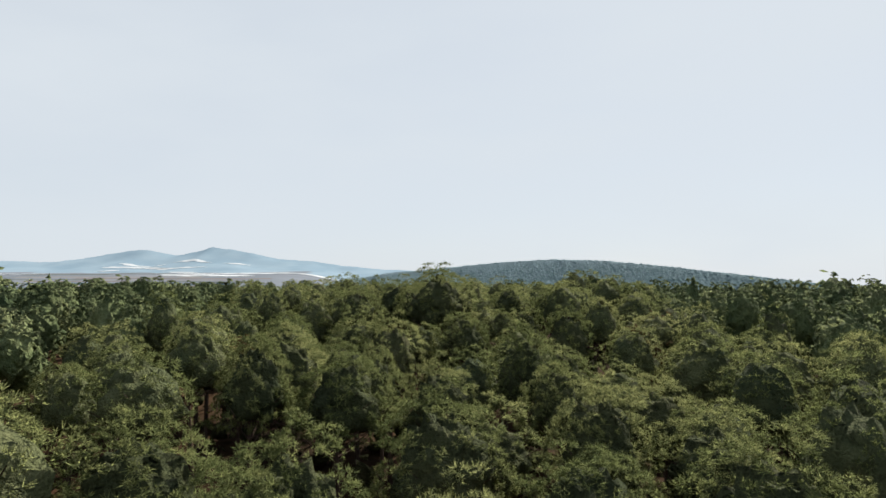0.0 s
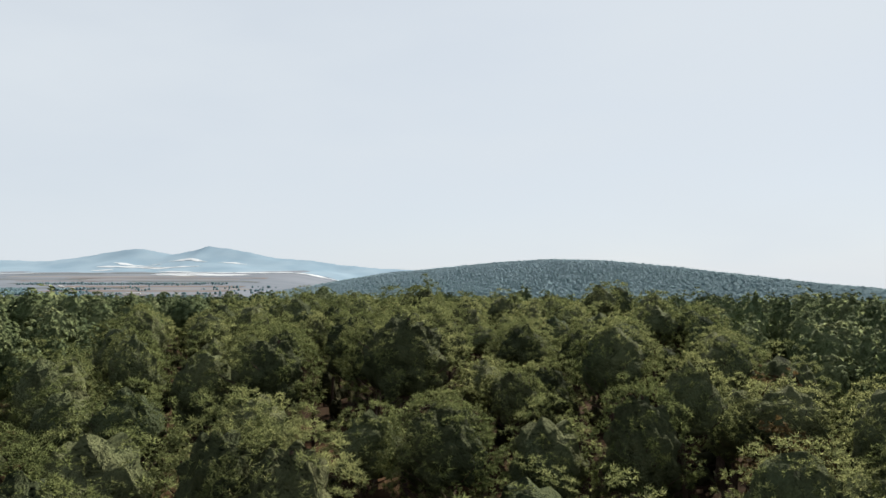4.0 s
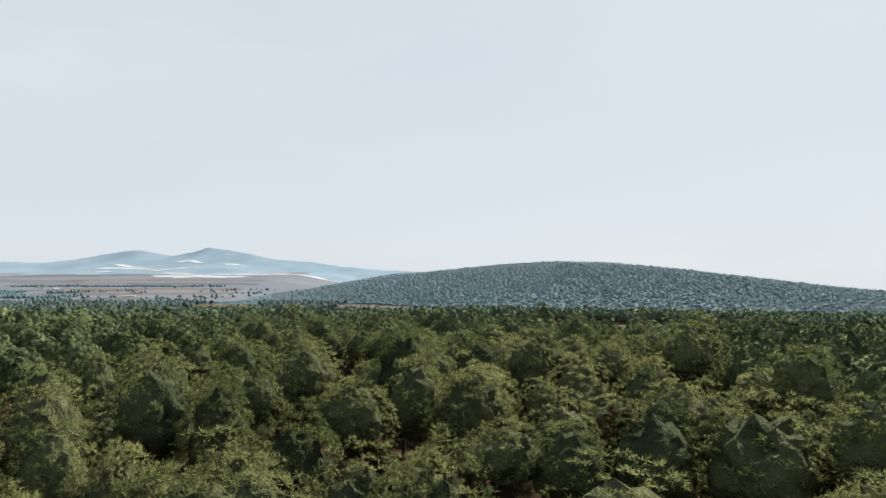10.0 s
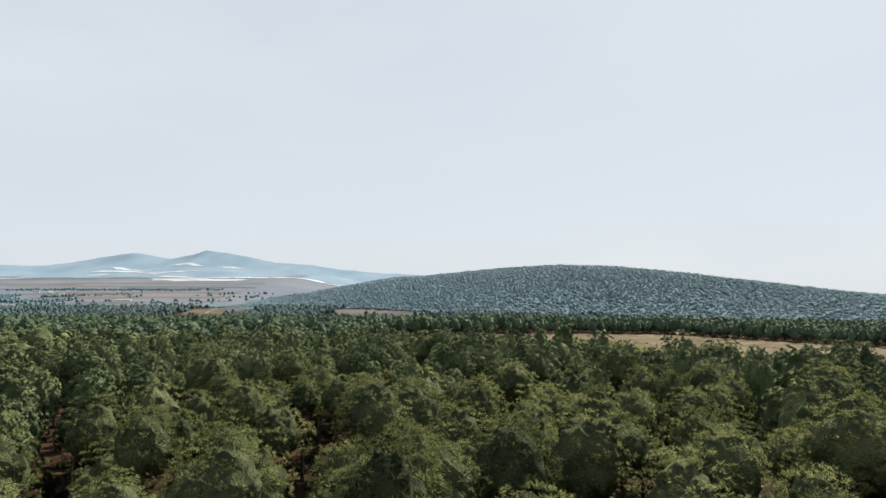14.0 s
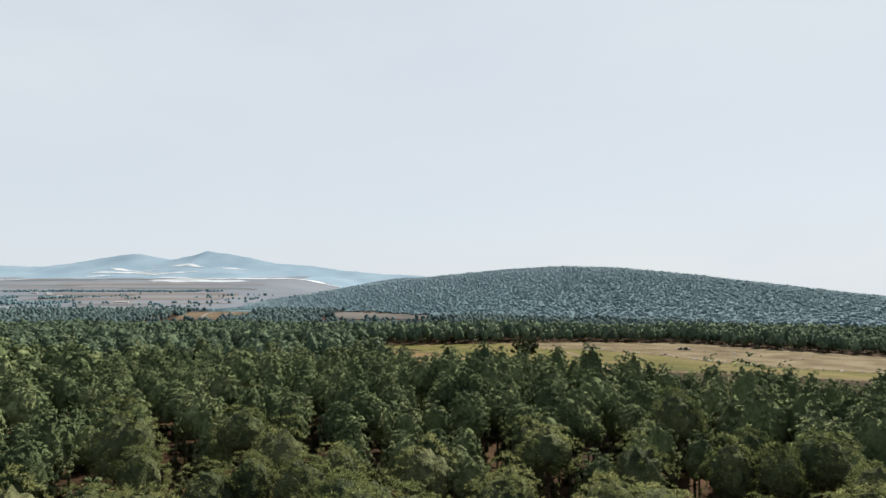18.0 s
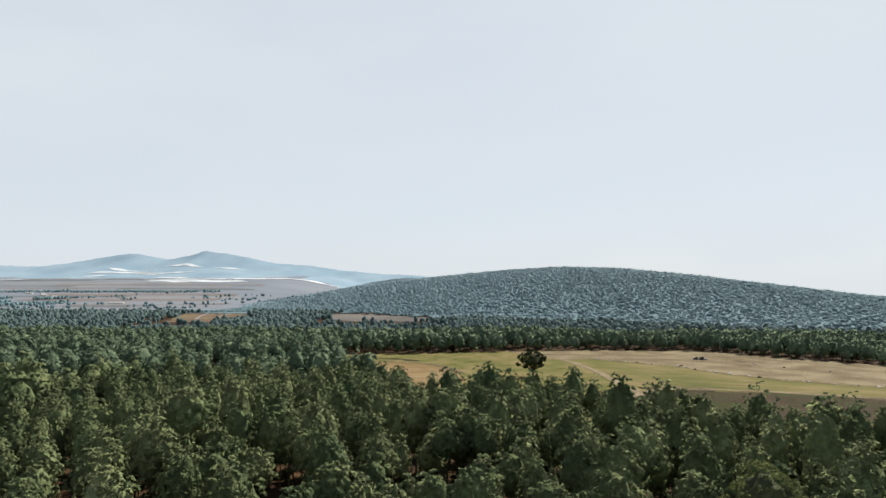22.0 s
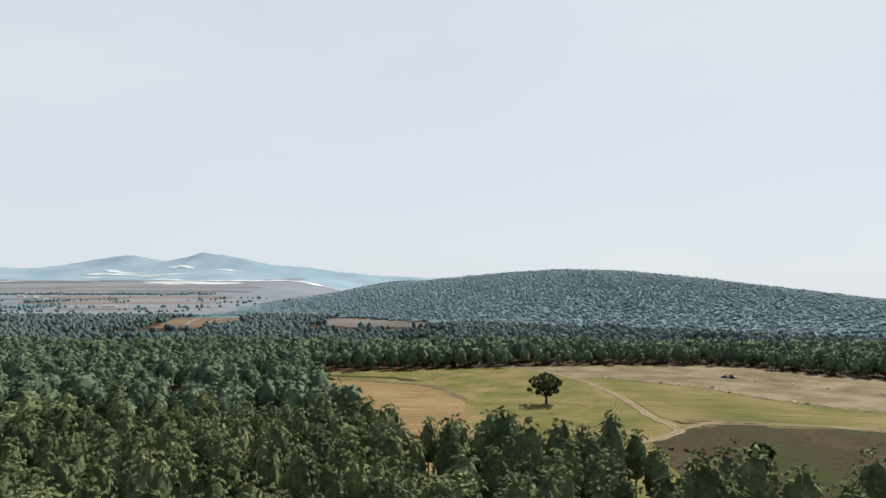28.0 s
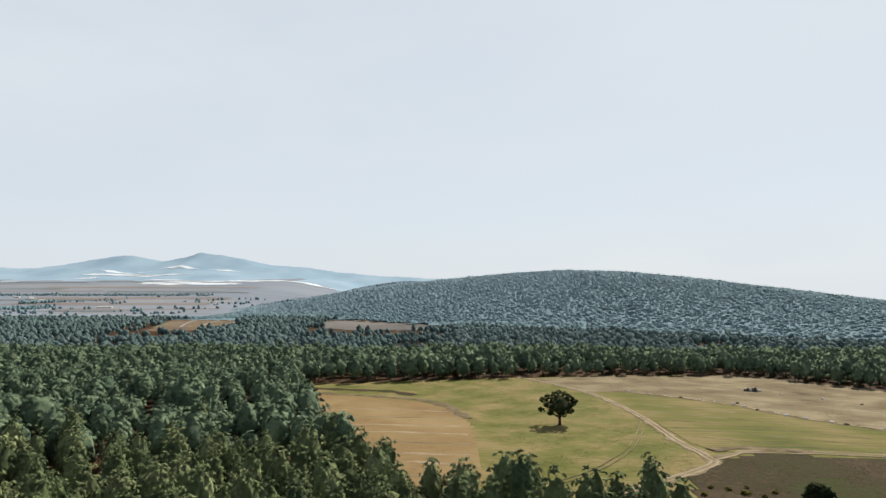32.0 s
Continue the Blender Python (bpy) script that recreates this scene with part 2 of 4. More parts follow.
def mesh_from(name, verts, faces, mats, index=None, smooth=False, growth=None):
    """A mesh of triangles or quads from arrays. growth: the way in which foliage faces, vertex by vertex."""
    verts, faces = np.asarray(verts, np.float32), np.asarray(faces, np.int32)
    me = bpy.data.meshes.new(name)
    k = faces.shape[1]
    me.vertices.add(len(verts))
    me.vertices.foreach_set("co", verts.ravel())
    me.loops.add(faces.size)
    me.loops.foreach_set("vertex_index", faces.ravel())
    me.polygons.add(len(faces))
    me.polygons.foreach_set("loop_start", np.arange(0, faces.size, k, dtype=np.int32))
    for m in mats:
        me.materials.append(m)
    if index is not None:
        me.polygons.foreach_set("material_index", np.asarray(index, np.int32))
    me.polygons.foreach_set("use_smooth", np.broadcast_to(smooth, len(faces)).copy())
    if growth is not None:
        me.attributes.new("growth", "FLOAT_VECTOR", "POINT").data.foreach_set("vector", np.asarray(growth, np.float32).ravel())
    me.update(calc_edges=True)
    return me


def grid_faces(nx, ny):
    i = np.arange(nx - 1)[None, :] + nx * np.arange(ny - 1)[:, None]
    return np.stack([i, i + 1, i + 1 + nx, i + nx], -1).reshape(-1, 4)


def sheet(name, xs, ys, lift, mat, keep=None, zfun=height):
    """A draped patch over the grid xs by ys; keep chooses the cells by their centres."""
    gx, gy = np.meshgrid(xs, ys)
    v = np.stack([gx, gy, zfun(gx, gy) + lift], -1).reshape(-1, 3)
    f = grid_faces(len(xs), len(ys))
    if keep is not None:
        c = v[f].mean(1)
        f = f[keep(c[:, 0], c[:, 1])]
        used = np.unique(f)
        back = np.zeros(len(v), int)
        back[used] = np.arange(len(used))
        v, f = v[used], back[f]
    return new(name, mesh_from(name, v, f, [mat], smooth=True))


def inside(poly, x, y):
    x, y = np.asarray(x, float), np.asarray(y, float)
    hit = np.zeros(x.shape, bool)
    for (ax, ay), (bx, by) in zip(poly, poly[1:] + poly[:1]):
        cross = (ay > y) != (by > y)
        hit ^= cross & (x < (bx - ax) * (y - ay) / (by - ay + 1e-9) + ax)
    return hit


def wobble(x, y, size, seed=0.0):
    """A cheap smooth unevenness between -1 and 1."""
    a, b = np.asarray(x) / size + seed, np.asarray(y) / size - seed
    return (np.sin(a + 1.7 * np.sin(b * 0.8)) + np.sin(b * 1.3 + 1.3 * np.sin(a * 1.1)) + np.sin(1.9 * a - 1.4 * b)) / 3


def settle(points):
    """The meadow's far half slopes down: carries points sketched on level ground out along the line of sight until they lie on the slope."""
    out = []
    for x, y in points:
        if 470 < y < 720:
            a = y - 232
            far = (37.95 * a + 12273) / (52.9 - 0.0318 * a)
            x, y = 0.4 + (x - 0.4) * (far - 232) / a, far
        out.append((x, y))
    return out


MEADOW = settle([(-16, 428), (-12, 408), (-2, 399), (4, 404), (20, 408), (43, 402), (43, 385), (58, 366), (75, 358), (95, 350), (125, 322), (200, 270), (400, 240), (460, 420), (330, 540), (222, 604),
          (172, 641), (96, 634), (31, 623), (-30, 610), (-75, 600), (-72, 565), (-38, 452)])
STUBBLE = settle([(-8, 408), (8, 440), (8, 473), (7, 512), (-3, 540), (-15, 555), (-65, 573), (-70, 560), (-36, 452)])
PASTURE = settle([(68, 576), (78, 520), (80, 486), (84, 473), (100, 474), (136, 471), (230, 440), (300, 445), (162, 511), (138, 532), (124, 553), (82, 580)])
FALLOW = settle([(64, 444), (78, 460), (98, 471), (136, 468), (230, 437), (330, 400), (300, 270), (200, 272), (128, 324), (97, 354), (72, 388), (62, 410)])
DRY = settle([(44, 620), (68, 577), (82, 581), (124, 554), (138, 533), (162, 512), (300, 446), (400, 480), (330, 540), (222, 604), (172, 641), (96, 634)])
CLEAR_RED = [(-500, 1330), (-545, 1500), (-575, 1610), (-446, 1670), (-400, 1500), (-375, 1350)]
CLEAR_GREY = [(-250, 1500), (-240, 1600), (-185, 1590), (-110, 1520), (-20, 1450), (10, 1390), (-60, 1350), (-150, 1340), (-215, 1390)]
VALLEY = [(-5000, 1750), (-1250, 1560), (-900, 1640), (-520, 1740), (-590, 2100), (-640, 2400), (-600, 2900), (-440, 3300), (-260, 3600), (-240, 5000), (-5000, 5000)]

SHEET_X = np.unique(np.concatenate([np.arange(-120, 480, 8), np.arange(-700, 1500, 30), np.arange(-5400, 5401, 200)]))
SHEET_Y = np.unique(np.concatenate([np.arange(-60, 720, 8), np.arange(720, 2700, 30), np.arange(-800, 5001, 150)]))
ground = tagged(sheet("ground", SHEET_X, SHEET_Y, 0.0, M_LITTER), "brown needle-strewn forest floor and open country", "ground", kind="structure")


def patch(name, poly, lift, mat, cell, label, category="field", ragged=0.0):
    px, py = [p[0] for p in poly], [p[1] for p in poly]
    xs, ys = np.arange(min(px), max(px) + cell, cell), np.arange(min(py), max(py) + cell, cell)
    keep = lambda x, y: inside(poly, x + ragged * wobble(x, y, ragged * 2.2 + 0.1), y + ragged * wobble(x, y, ragged * 2.6 + 0.1, 4))
    return tagged(sheet(name, xs, ys, lift, mat, keep), label, category, kind="structure")


patch("meadow", MEADOW, 0.12, M_MEADOW, 4, "short yellow-green meadow grass between the woods", "meadow", 1.5)
patch("stubble_field", STUBBLE, 0.24, M_STUBBLE, 1.2, "pale straw-coloured mown stubble field", "field", 0.8)
patch("pasture", PASTURE, 0.24, M_PASTURE, 1.5, "green pasture with faint mowing stripes", "field", 0.8)
patch("fallow_field", FALLOW, 0.24, M_BROWN, 3, "brown weedy fallow field with green patches", "field", 1.0)
patch("dry_field", DRY, 0.24, M_DRYGRASS, 3, "dry tan grass field along the wood's edge", "field", 1.0)
patch("red_clearing", CLEAR_RED, 0.5, M_RED_SOIL, 8, "reddish bare clearing in the far forest", "clearing", 5)
patch("grey_clearing", CLEAR_GREY, 0.5, M_GREYSOIL, 8, "dusty pinkish-grey clearing at the hill's foot", "clearing", 5)
patch("valley_plain", VALLEY, 2.5, M_PLAIN, 60, "bluish haze-tinted farmland on the wide valley floor", "plain", 20)


# ---- trees ----
rng = np.random.default_rng(7)


def unit(v):
    return v / np.maximum(np.linalg.norm(v, axis=-1, keepdims=True), 1e-9)


def tube(points, radii, sides):
    """A tapered limb through the points: vertices and triangles."""
    points, radii = np.asarray(points, float), np.asarray(radii, float)
    along = unit(np.gradient(points, axis=0))
    ref = np.where(np.abs(along[:, 2:3]) > 0.9, np.array([[1.0, 0, 0]]), np.array([[0, 0, 1.0]]))
    a = unit(np.cross(along, ref))
    b = np.cross(along, a)
    ang = np.arange(sides) * 2 * np.pi / sides
    v = points[:, None] + radii[:, None, None] * (np.cos(ang)[None, :, None] * a[:, None] + np.sin(ang)[None, :, None] * b[:, None])
    n = len(points)
    i, j = np.meshgrid(np.arange(n - 1), np.arange(sides), indexing="ij")
    k = (j + 1) % sides
    q = np.stack([i * sides + j, i * sides + k, (i + 1) * sides + k, (i + 1) * sides + j], -1).reshape(-1, 4)
    return v.reshape(-1, 3), np.concatenate([q[:, [0, 1, 2]], q[:, [0, 2, 3]]])


def joined(pieces):
    vs, fs, at = [], [], 0
    for v, f in pieces:
        vs.append(v)
        fs.append(f + at)
        at += len(v)
    return np.concatenate(vs), np.concatenate(fs)


def star_caps(centres, way, sizes, points, r):
    """Needle bunches: little jagged domes that look along their way. Vertices, triangles and the way each vertex faces."""
    n, k = len(centres), 2 * points
    a = unit(np.cross(way, r.normal(size=(n, 3))))
    b = np.cross(way, a)
    ang = (np.arange(k) * 2 * np.pi / k)[None, :, None]
    tip = (np.arange(k) % 2)[None, :, None]
    ring = np.cos(ang) * a[:, None] + np.sin(ang) * b[:, None]
    s = sizes[:, None, None]
    reach = np.where(tip, r.uniform(0.85, 1.45, (n, k, 1)), r.uniform(0.38, 0.62, (n, k, 1)))
    rise = np.where(tip, r.uniform(-0.25, 0.4, (n, k, 1)), -0.12)
    rim = centres[:, None] + ring * s * reach + way[:, None] * s * rise
    top = centres + way * sizes[:, None] * r.uniform(0.35, 0.7, (n, 1))
    v = np.concatenate([rim, top[:, None]], 1).reshape(-1, 3)
    own = np.concatenate([unit(ring + 0.55 * way[:, None]), way[:, None]], 1).reshape(-1, 3)
    i = np.arange(k)
    f = np.stack([i, (i + 1) % k, np.full(k, k)], -1)[None] + (k + 1) * np.arange(n)[:, None, None]
    return v, f.reshape(-1, 3), own


def needle_blades(centres, way, sizes, count, thin, r):
    """Thin spikes bristling from each bunch."""
    n = len(centres)
    d = unit(r.normal(size=(n, count, 3)) * 0.8 + way[:, None])
    s = sizes[:, None, None]
    side = unit(np.cross(d, r.normal(size=d.shape))) * s * thin * r.uniform(0.7, 1.3, (n, count, 1))
    root = centres[:, None] + d * s * 0.2
    tip = centres[:, None] + d * s * r.uniform(0.75, 1.15, (n, count, 1))
    v = np.stack([root - side, root + side, tip], 2).reshape(-1, 3)
    return v, np.arange(len(v)).reshape(-1, 3), np.repeat(unit(d + way[:, None]).reshape(-1, 3), 3, 0)


def tuft_mesh(centres, sizes, way, mid, shape, r, points=5, blades=0, thin=0.06, dome=0.35, cap=1.0):
    """Needle or leaf bunches; their shading blends the bunch's own roundness with that of the whole crown."""
    bits = []
    if points:
        bits.append(star_caps(centres, way, sizes * cap, points, r))
    if blades:
        bits.append(needle_blades(centres, way, sizes, blades, thin, r))
    v, f = joined([(p, q) for p, q, _ in bits])
    own = np.concatenate([g for _, _, g in bits])
    return v, f, unit((1 - dome) * own + dome * unit((v - mid) / shape) + np.array([0, 0, 0.06]))


def ball(level):
    """A sphere of even triangles."""
    g = (1 + 5**0.5) / 2
    v = [(-1, g, 0), (1, g, 0), (-1, -g, 0), (1, -g, 0), (0, -1, g), (0, 1, g), (0, -1, -g), (0, 1, -g), (g, 0, -1), (g, 0, 1), (-g, 0, -1), (-g, 0, 1)]
    f = [(0, 11, 5), (0, 5, 1), (0, 1, 7), (0, 7, 10), (0, 10, 11), (1, 5, 9), (5, 11, 4), (11, 10, 2), (10, 7, 6), (7, 1, 8), (3, 9, 4), (3, 4, 2), (3, 2, 6), (3, 6, 8), (3, 8, 9), (4, 9, 5), (2, 4, 11), (6, 2, 10), (8, 6, 7), (9, 8, 1)]
    v, f = [tuple(p) for p in unit(np.array(v, float))], f
    for _ in range(level):
        seen, finer = {}, []
        for a, b, c in f:
            m = []
            for i, j in ((a, b), (b, c), (c, a)):
                key = (min(i, j), max(i, j))
                if key not in seen:
                    seen[key] = len(v)
                    v.append(tuple(unit(np.array(v[i]) + np.array(v[j]))))
                m.append(seen[key])
            finer += [(a, m[0], m[2]), (b, m[1], m[0]), (c, m[2], m[1]), tuple(m)]
        f = finer
    return np.array(v), np.array(f)


BALLS = [ball(k) for k in range(5)]


def lumpy(r, mid, shape, level, lumps, bottom, size=1.0, deep=0.28):
    """The closed skin of a crown, swelling into many rounded boughs. Vertices, triangles and the way each vertex faces."""
    k = np.arange(lumps) + 0.5
    zf = 1 - (1 - bottom) * k / lumps
    az = 2.39996 * k + r.normal(size=lumps) * 0.3
    rim = np.clip(1 - zf**2, 0, 1) ** 0.5
    lobe = unit(np.stack([rim * np.cos(az), rim * np.sin(az), zf], -1) + r.normal(size=(lumps, 3)) * 0.1)
    v, f = BALLS[level]
    v = unit(v + r.normal(size=v.shape) * 0.03)
    near = v @ lobe.T
    best = near.argmax(1)
    swell = np.exp(-(1 - near.max(1)) / (1.6 / lumps)) * r.uniform(0.6, 1.3, lumps)[best]
    out = size * (1 - deep + deep * swell + r.normal(size=len(v)) * 0.03)
    waist = np.stack([0.95 - 0.16 * v[:, 2]] * 2 + [np.ones(len(v))], -1)
    p = mid + v * shape * waist * out[:, None]
    centre = mid + lobe[best] * shape * 0.72 * size * np.stack([0.95 - 0.16 * lobe[best][:, 2]] * 2 + [np.ones(len(v))], -1)
    f = f[v[f].mean(1)[:, 2] > bottom - 0.1]
    return p, f, unit(0.5 * unit((p - mid) / shape) + 0.6 * unit(p - centre) + (0, 0, 0.06))


def crown(r, tall, full, low, level, lobes, per, size, points=5, blades=0, thin=0.06, spread=0.8, dome=0.35, bottom=-0.7, heart=0.84, ragged=0.10, lumps=40, cap=1.0):
    """A domed crown: branch ends set unevenly round it, each a cushion of needle tufts, over a dense lumpy skin of boughs.
    Branch ends, then the outer and the inner skin, each as vertices, triangles and the way each vertex faces."""
    half = tall * (1 - low) * 0.5
    shape, mid = np.array([full, full, half]), np.array([0, 0, tall * low + half])
    k = np.arange(lobes) + 0.5
    zf = 1 - (1 - bottom) * k / lobes
    az = 2.39996 * k + r.normal(size=lobes) * 0.25
    rim = np.clip(1 - zf**2, 0, 1) ** 0.5 * (0.95 - 0.16 * zf)
    d = np.stack([rim * np.cos(az), rim * np.sin(az), zf], -1)
    q = r.normal(size=(4, 3)) * 2.2
    swing = r.uniform(0, 6, 4)
    far = 0.95 + 0.05 * np.sin(d @ q.T + swing).sum(1) + np.clip(r.normal(size=lobes), -2, 1.2) * ragged
    inset = size * 0.4 + (spread * 0.6 if per > 1 else 0)
    ends = mid + d * (shape - inset) * far[:, None]
    o = np.repeat(d, per, 0)
    if per > 1:
        w = unit(o * 0.85 + r.normal(size=o.shape) * 0.65 + (0, 0, 0.25))
        pos = np.repeat(ends, per, 0) + w * spread * r.uniform(0.65, 1.1, (len(o), 1)) * (1, 1, 0.72)
        way = unit(w + 0.35 * o + r.normal(size=o.shape) * 0.25)
    else:
        pos, way = ends, unit(o + r.normal(size=o.shape) * 0.4 + (0, 0, 0.2))
    skin = tuft_mesh(pos, size * r.uniform(0.72, 1.3, len(pos)), way, mid - (0, 0, half * 0.08), shape, r, points, blades, thin, dome, cap)
    return ends, skin, lumpy(r, mid, shape, level, lumps, bottom - 0.1, heart)


def pine_parts(seed, tall, full, low, sides=7, sway=0.35, **look_of):
    """Trunk, limbs and needle crown of one pine."""
    r = np.random.default_rng(seed)
    hs = np.linspace(0, tall * 0.9, 9)
    bend = np.stack([sway * np.sin(hs / tall * 3 + seed), sway * np.sin(hs / tall * 2.3 + 2 * seed), hs], -1)
    bend[:, :2] -= bend[0, :2]
    trunk = tube(bend, np.interp(hs / tall, (0, 0.06, 0.6, 1), (0.36, 0.28, 0.2, 0.05)), sides)
    ends, needles, boughs = crown(r, tall, full, low, **look_of)
    wood = []
    for end in ends[np.linspace(len(ends) * 0.35, len(ends) - 1, 22).astype(int)]:
        z0 = min(max(tall * low * 0.85, end[2] - 0.6 * np.hypot(*end[:2]) - 0.3), tall * 0.93)
        root = np.array([np.interp(z0, hs, bend[:, 0]), np.interp(z0, hs, bend[:, 1]), z0])
        mid = root * 0.5 + end * 0.5 + np.array([0, 0, -0.3])
        wood.append(tube([root, mid, end], [0.085, 0.055, 0.02], 3))
    return trunk, joined(wood), needles, boughs


def clump_tree(seed, tall, full, low, level, lobes, per, size, trunk=3, **more):
    """A tree seen from afar: a lumpy skin with needle tufts on it. Vertices, triangles, the way they face, material numbers."""
    r = np.random.default_rng(seed)
    _, tufts, skin = crown(r, tall, full, low, level, lobes, per, size, **more)
    bits = [tufts[:2], skin[:2]]
    if trunk:
        bits.append(tube([(0, 0, 0), (0.1, 0, tall * 0.55)], [0.3, 0.2], trunk))
    jv, jf = joined(bits)
    leafy_v, leafy_f = len(tufts[0]) + len(skin[0]), len(tufts[1]) + len(skin[1])
    return jv, jf, np.concatenate([tufts[2], skin[2], np.tile([0, 0, 1.0], (len(jv) - leafy_v, 1))]), np.r_[np.zeros(leafy_f, int), np.ones(len(jf) - leafy_f, int)]


def stand(name, protos, xs, ys, scales, mats, label, category="forest", lift=0.0):
    """Many trees joined into one object."""
    n = len(xs)
    pick = rng.integers(0, len(protos), n)
    turn = rng.uniform(0, 2 * np.pi, n)
    zs = height(xs, ys) + lift
    vs, fs, gs, ms, at = [], [], [], [], 0
    for k, (v, f, g, m) in enumerate(protos):
        who = np.flatnonzero(pick == k)
        if not len(who):
            continue
        c, s = np.cos(turn[who])[:, None], np.sin(turn[who])[:, None]
        wide, high = scales[who][:, None] * rng.uniform(0.88, 1.15, (len(who), 1)), scales[who][:, None]
        w = np.stack([(v[:, 0] * c - v[:, 1] * s) * wide + xs[who][:, None], (v[:, 0] * s + v[:, 1] * c) * wide + ys[who][:, None], v[:, 2] * high + zs[who][:, None]], -1)
        vs.append(w.reshape(-1, 3))
        fs.append((f[None] + (np.arange(len(who)) * len(v))[:, None, None]).reshape(-1, 3) + at)
        ms.append(np.tile(m, len(who)))
        gs.append(np.stack([g[:, 0] * c - g[:, 1] * s, g[:, 0] * s + g[:, 1] * c, np.broadcast_to(g[:, 2], (len(who), len(g)))], -1).reshape(-1, 3))
        at += len(who) * len(v)
    ob = new(name, mesh_from(name, np.concatenate(vs), np.concatenate(fs), mats, np.concatenate(ms), growth=np.concatenate(gs)))
    return tagged(ob, label, category, kind="stuff")


def part(name, data, mat, parent, label=""):
    """One mesh object under a thing or a part."""
    ob = new(name, data if isinstance(data, bpy.types.Mesh) else mesh_from(name, data[0], data[1], [mat], growth=data[2] if len(data) > 2 else None))
    ob.parent = parent
    return tagged(ob, label)


def pine(kind, seed, label, group, **shape):
    """One pine: an empty at its foot with trunk, limbs and crown."""
    trunk, limbs, needles, boughs = pine_parts(seed, **shape)
    tree = tagged(new(kind), label, "tree", group)
    part("trunk", trunk, M_BARK, tree)
    part("branchwork", limbs, M_BARK, tree)
    part("crown", needles, M_NEEDLE, tree)
    part("inner_foliage", boughs, M_INNER, tree)
    return tree


def scatter(x0, x1, y0, y1, gap, keep, seed, near=None, loose=0.36):
    """Uneven planting: a jittered lattice thinned by keep(x, y)."""
    r = np.random.default_rng(seed)
    xs, ys = np.meshgrid(np.arange(x0, x1, gap), np.arange(y0, y1, gap * 0.87))
    xs = xs + (np.arange(xs.shape[0]) % 2)[:, None] * gap * 0.5
    xs, ys = xs + r.uniform(-loose, loose, xs.shape) * gap, ys + r.uniform(-loose, loose, ys.shape) * gap
    xs, ys = xs.ravel(), ys.ravel()
    ok = keep(xs, ys)
    if near is not None and len(near):
        d = ((xs[:, None] - near[None, :, 0]) ** 2 + (ys[:, None] - near[None, :, 1]) ** 2).min(1)
        ok &= d > (gap * 0.72) ** 2
    return xs[ok], ys[ok]


def eye_at(y):
    """Height and sideways place of the flight line over the plan."""
    return np.interp(y, [p[1][1] for p in PATH], [p[1][2] for p in PATH]), np.interp(y, [p[1][1] for p in PATH], [p[1][0] for p in PATH])


def wooded(x, y):
    """Where the forest stands near the meadow."""
    wx, wy = x + 2.0 * wobble(x, y, 9), y + 2.0 * wobble(x, y, 11, 3)
    return ~inside(MEADOW, wx, wy)


# pines that stand out: place, level of the top, width of the crown
STAND_A = [(-1.3, 104.8, 31.8, 1.45), (-14.8, 106.7, 29.2, 1.25), (14, 133, 27, 1.3), (24.9, 125.5, 28.6, 1.15), (10.5, 93.2, 24.0, 0.95), (3, 73.2, 22.6, 1.1),
           (-21.2, 86.8, 24.4, 1.15), (-14.8, 91.4, 21.5, 0.9), (12, 70.2, 23.2, 1.1), (34.6, 120.6, 22, 1.0), (-33, 87.9, 26.6, 1.1), (39.8, 96.9, 21.6, 1.1),
           (42.7, 164.7, 21, 1.0), (3.8, 122, 18.3, 0.9), (74.7, 137.5, 27, 1.1), (18.6, 105.8, 30, 1.05), (11.4, 119.5, 28.8, 1.05)]
STAND_B = [(-22.6, 151.9, 31, 1.1), (-5.5, 153.9, 29, 1.05), (0, 162, 29.8, 1.0), (7.8, 174, 27.2, 1.0), (-8.6, 124.5, 30.2, 1.25), (2.6, 129.2, 29.2, 0.95),
           (8.2, 150.3, 25.8, 1.1), (27.1, 144.3, 29, 1.2), (33.6, 140.7, 30, 1.1), (35.3, 182.6, 32.2, 1.1), (-28.3, 146.2, 29.8, 1.1), (-50.3, 153, 29.6, 1.1),
           (36.3, 124.3, 27.5, 1.0), (67.2, 180.8, 30, 1.15), (43.8, 200.5, 32, 1.1), (-5.1, 176, 27.6, 1.1), (-6.6, 205.5, 30.4, 1.05), (19.2, 195.5, 28, 1.1),
           (25.9, 185.1, 29, 1.05)]
STAND_C = [(-9.5, 221.7, 27.2, 1.15), (-2.5, 214, 28.2, 1.15), (5.4, 219.8, 27.6, 1.0), (-14.7, 228, 26.8, 1.0), (22.3, 226.8, 24.2, 1.25), (44.4, 236.7, 27.6, 1.1),
           (-29, 259.3, 27.4, 1.05), (-39.6, 241, 29.6, 1.1), (-74, 272.9, 27.4, 1.1), (22.3, 306.3, 25.4, 1.0), (-6, 322.8, 25.6, 1.05), (-51.6, 268.2, 24.2, 1.0),
           (3.5, 263.7, 27.2, 1.05), (30, 293.9, 26.4, 1.0), (66.2, 281.4, 25.6, 1.05), (36.6, 327.5, 28.4, 1.15), (-47.6, 308.9, 28.6, 1.15)]
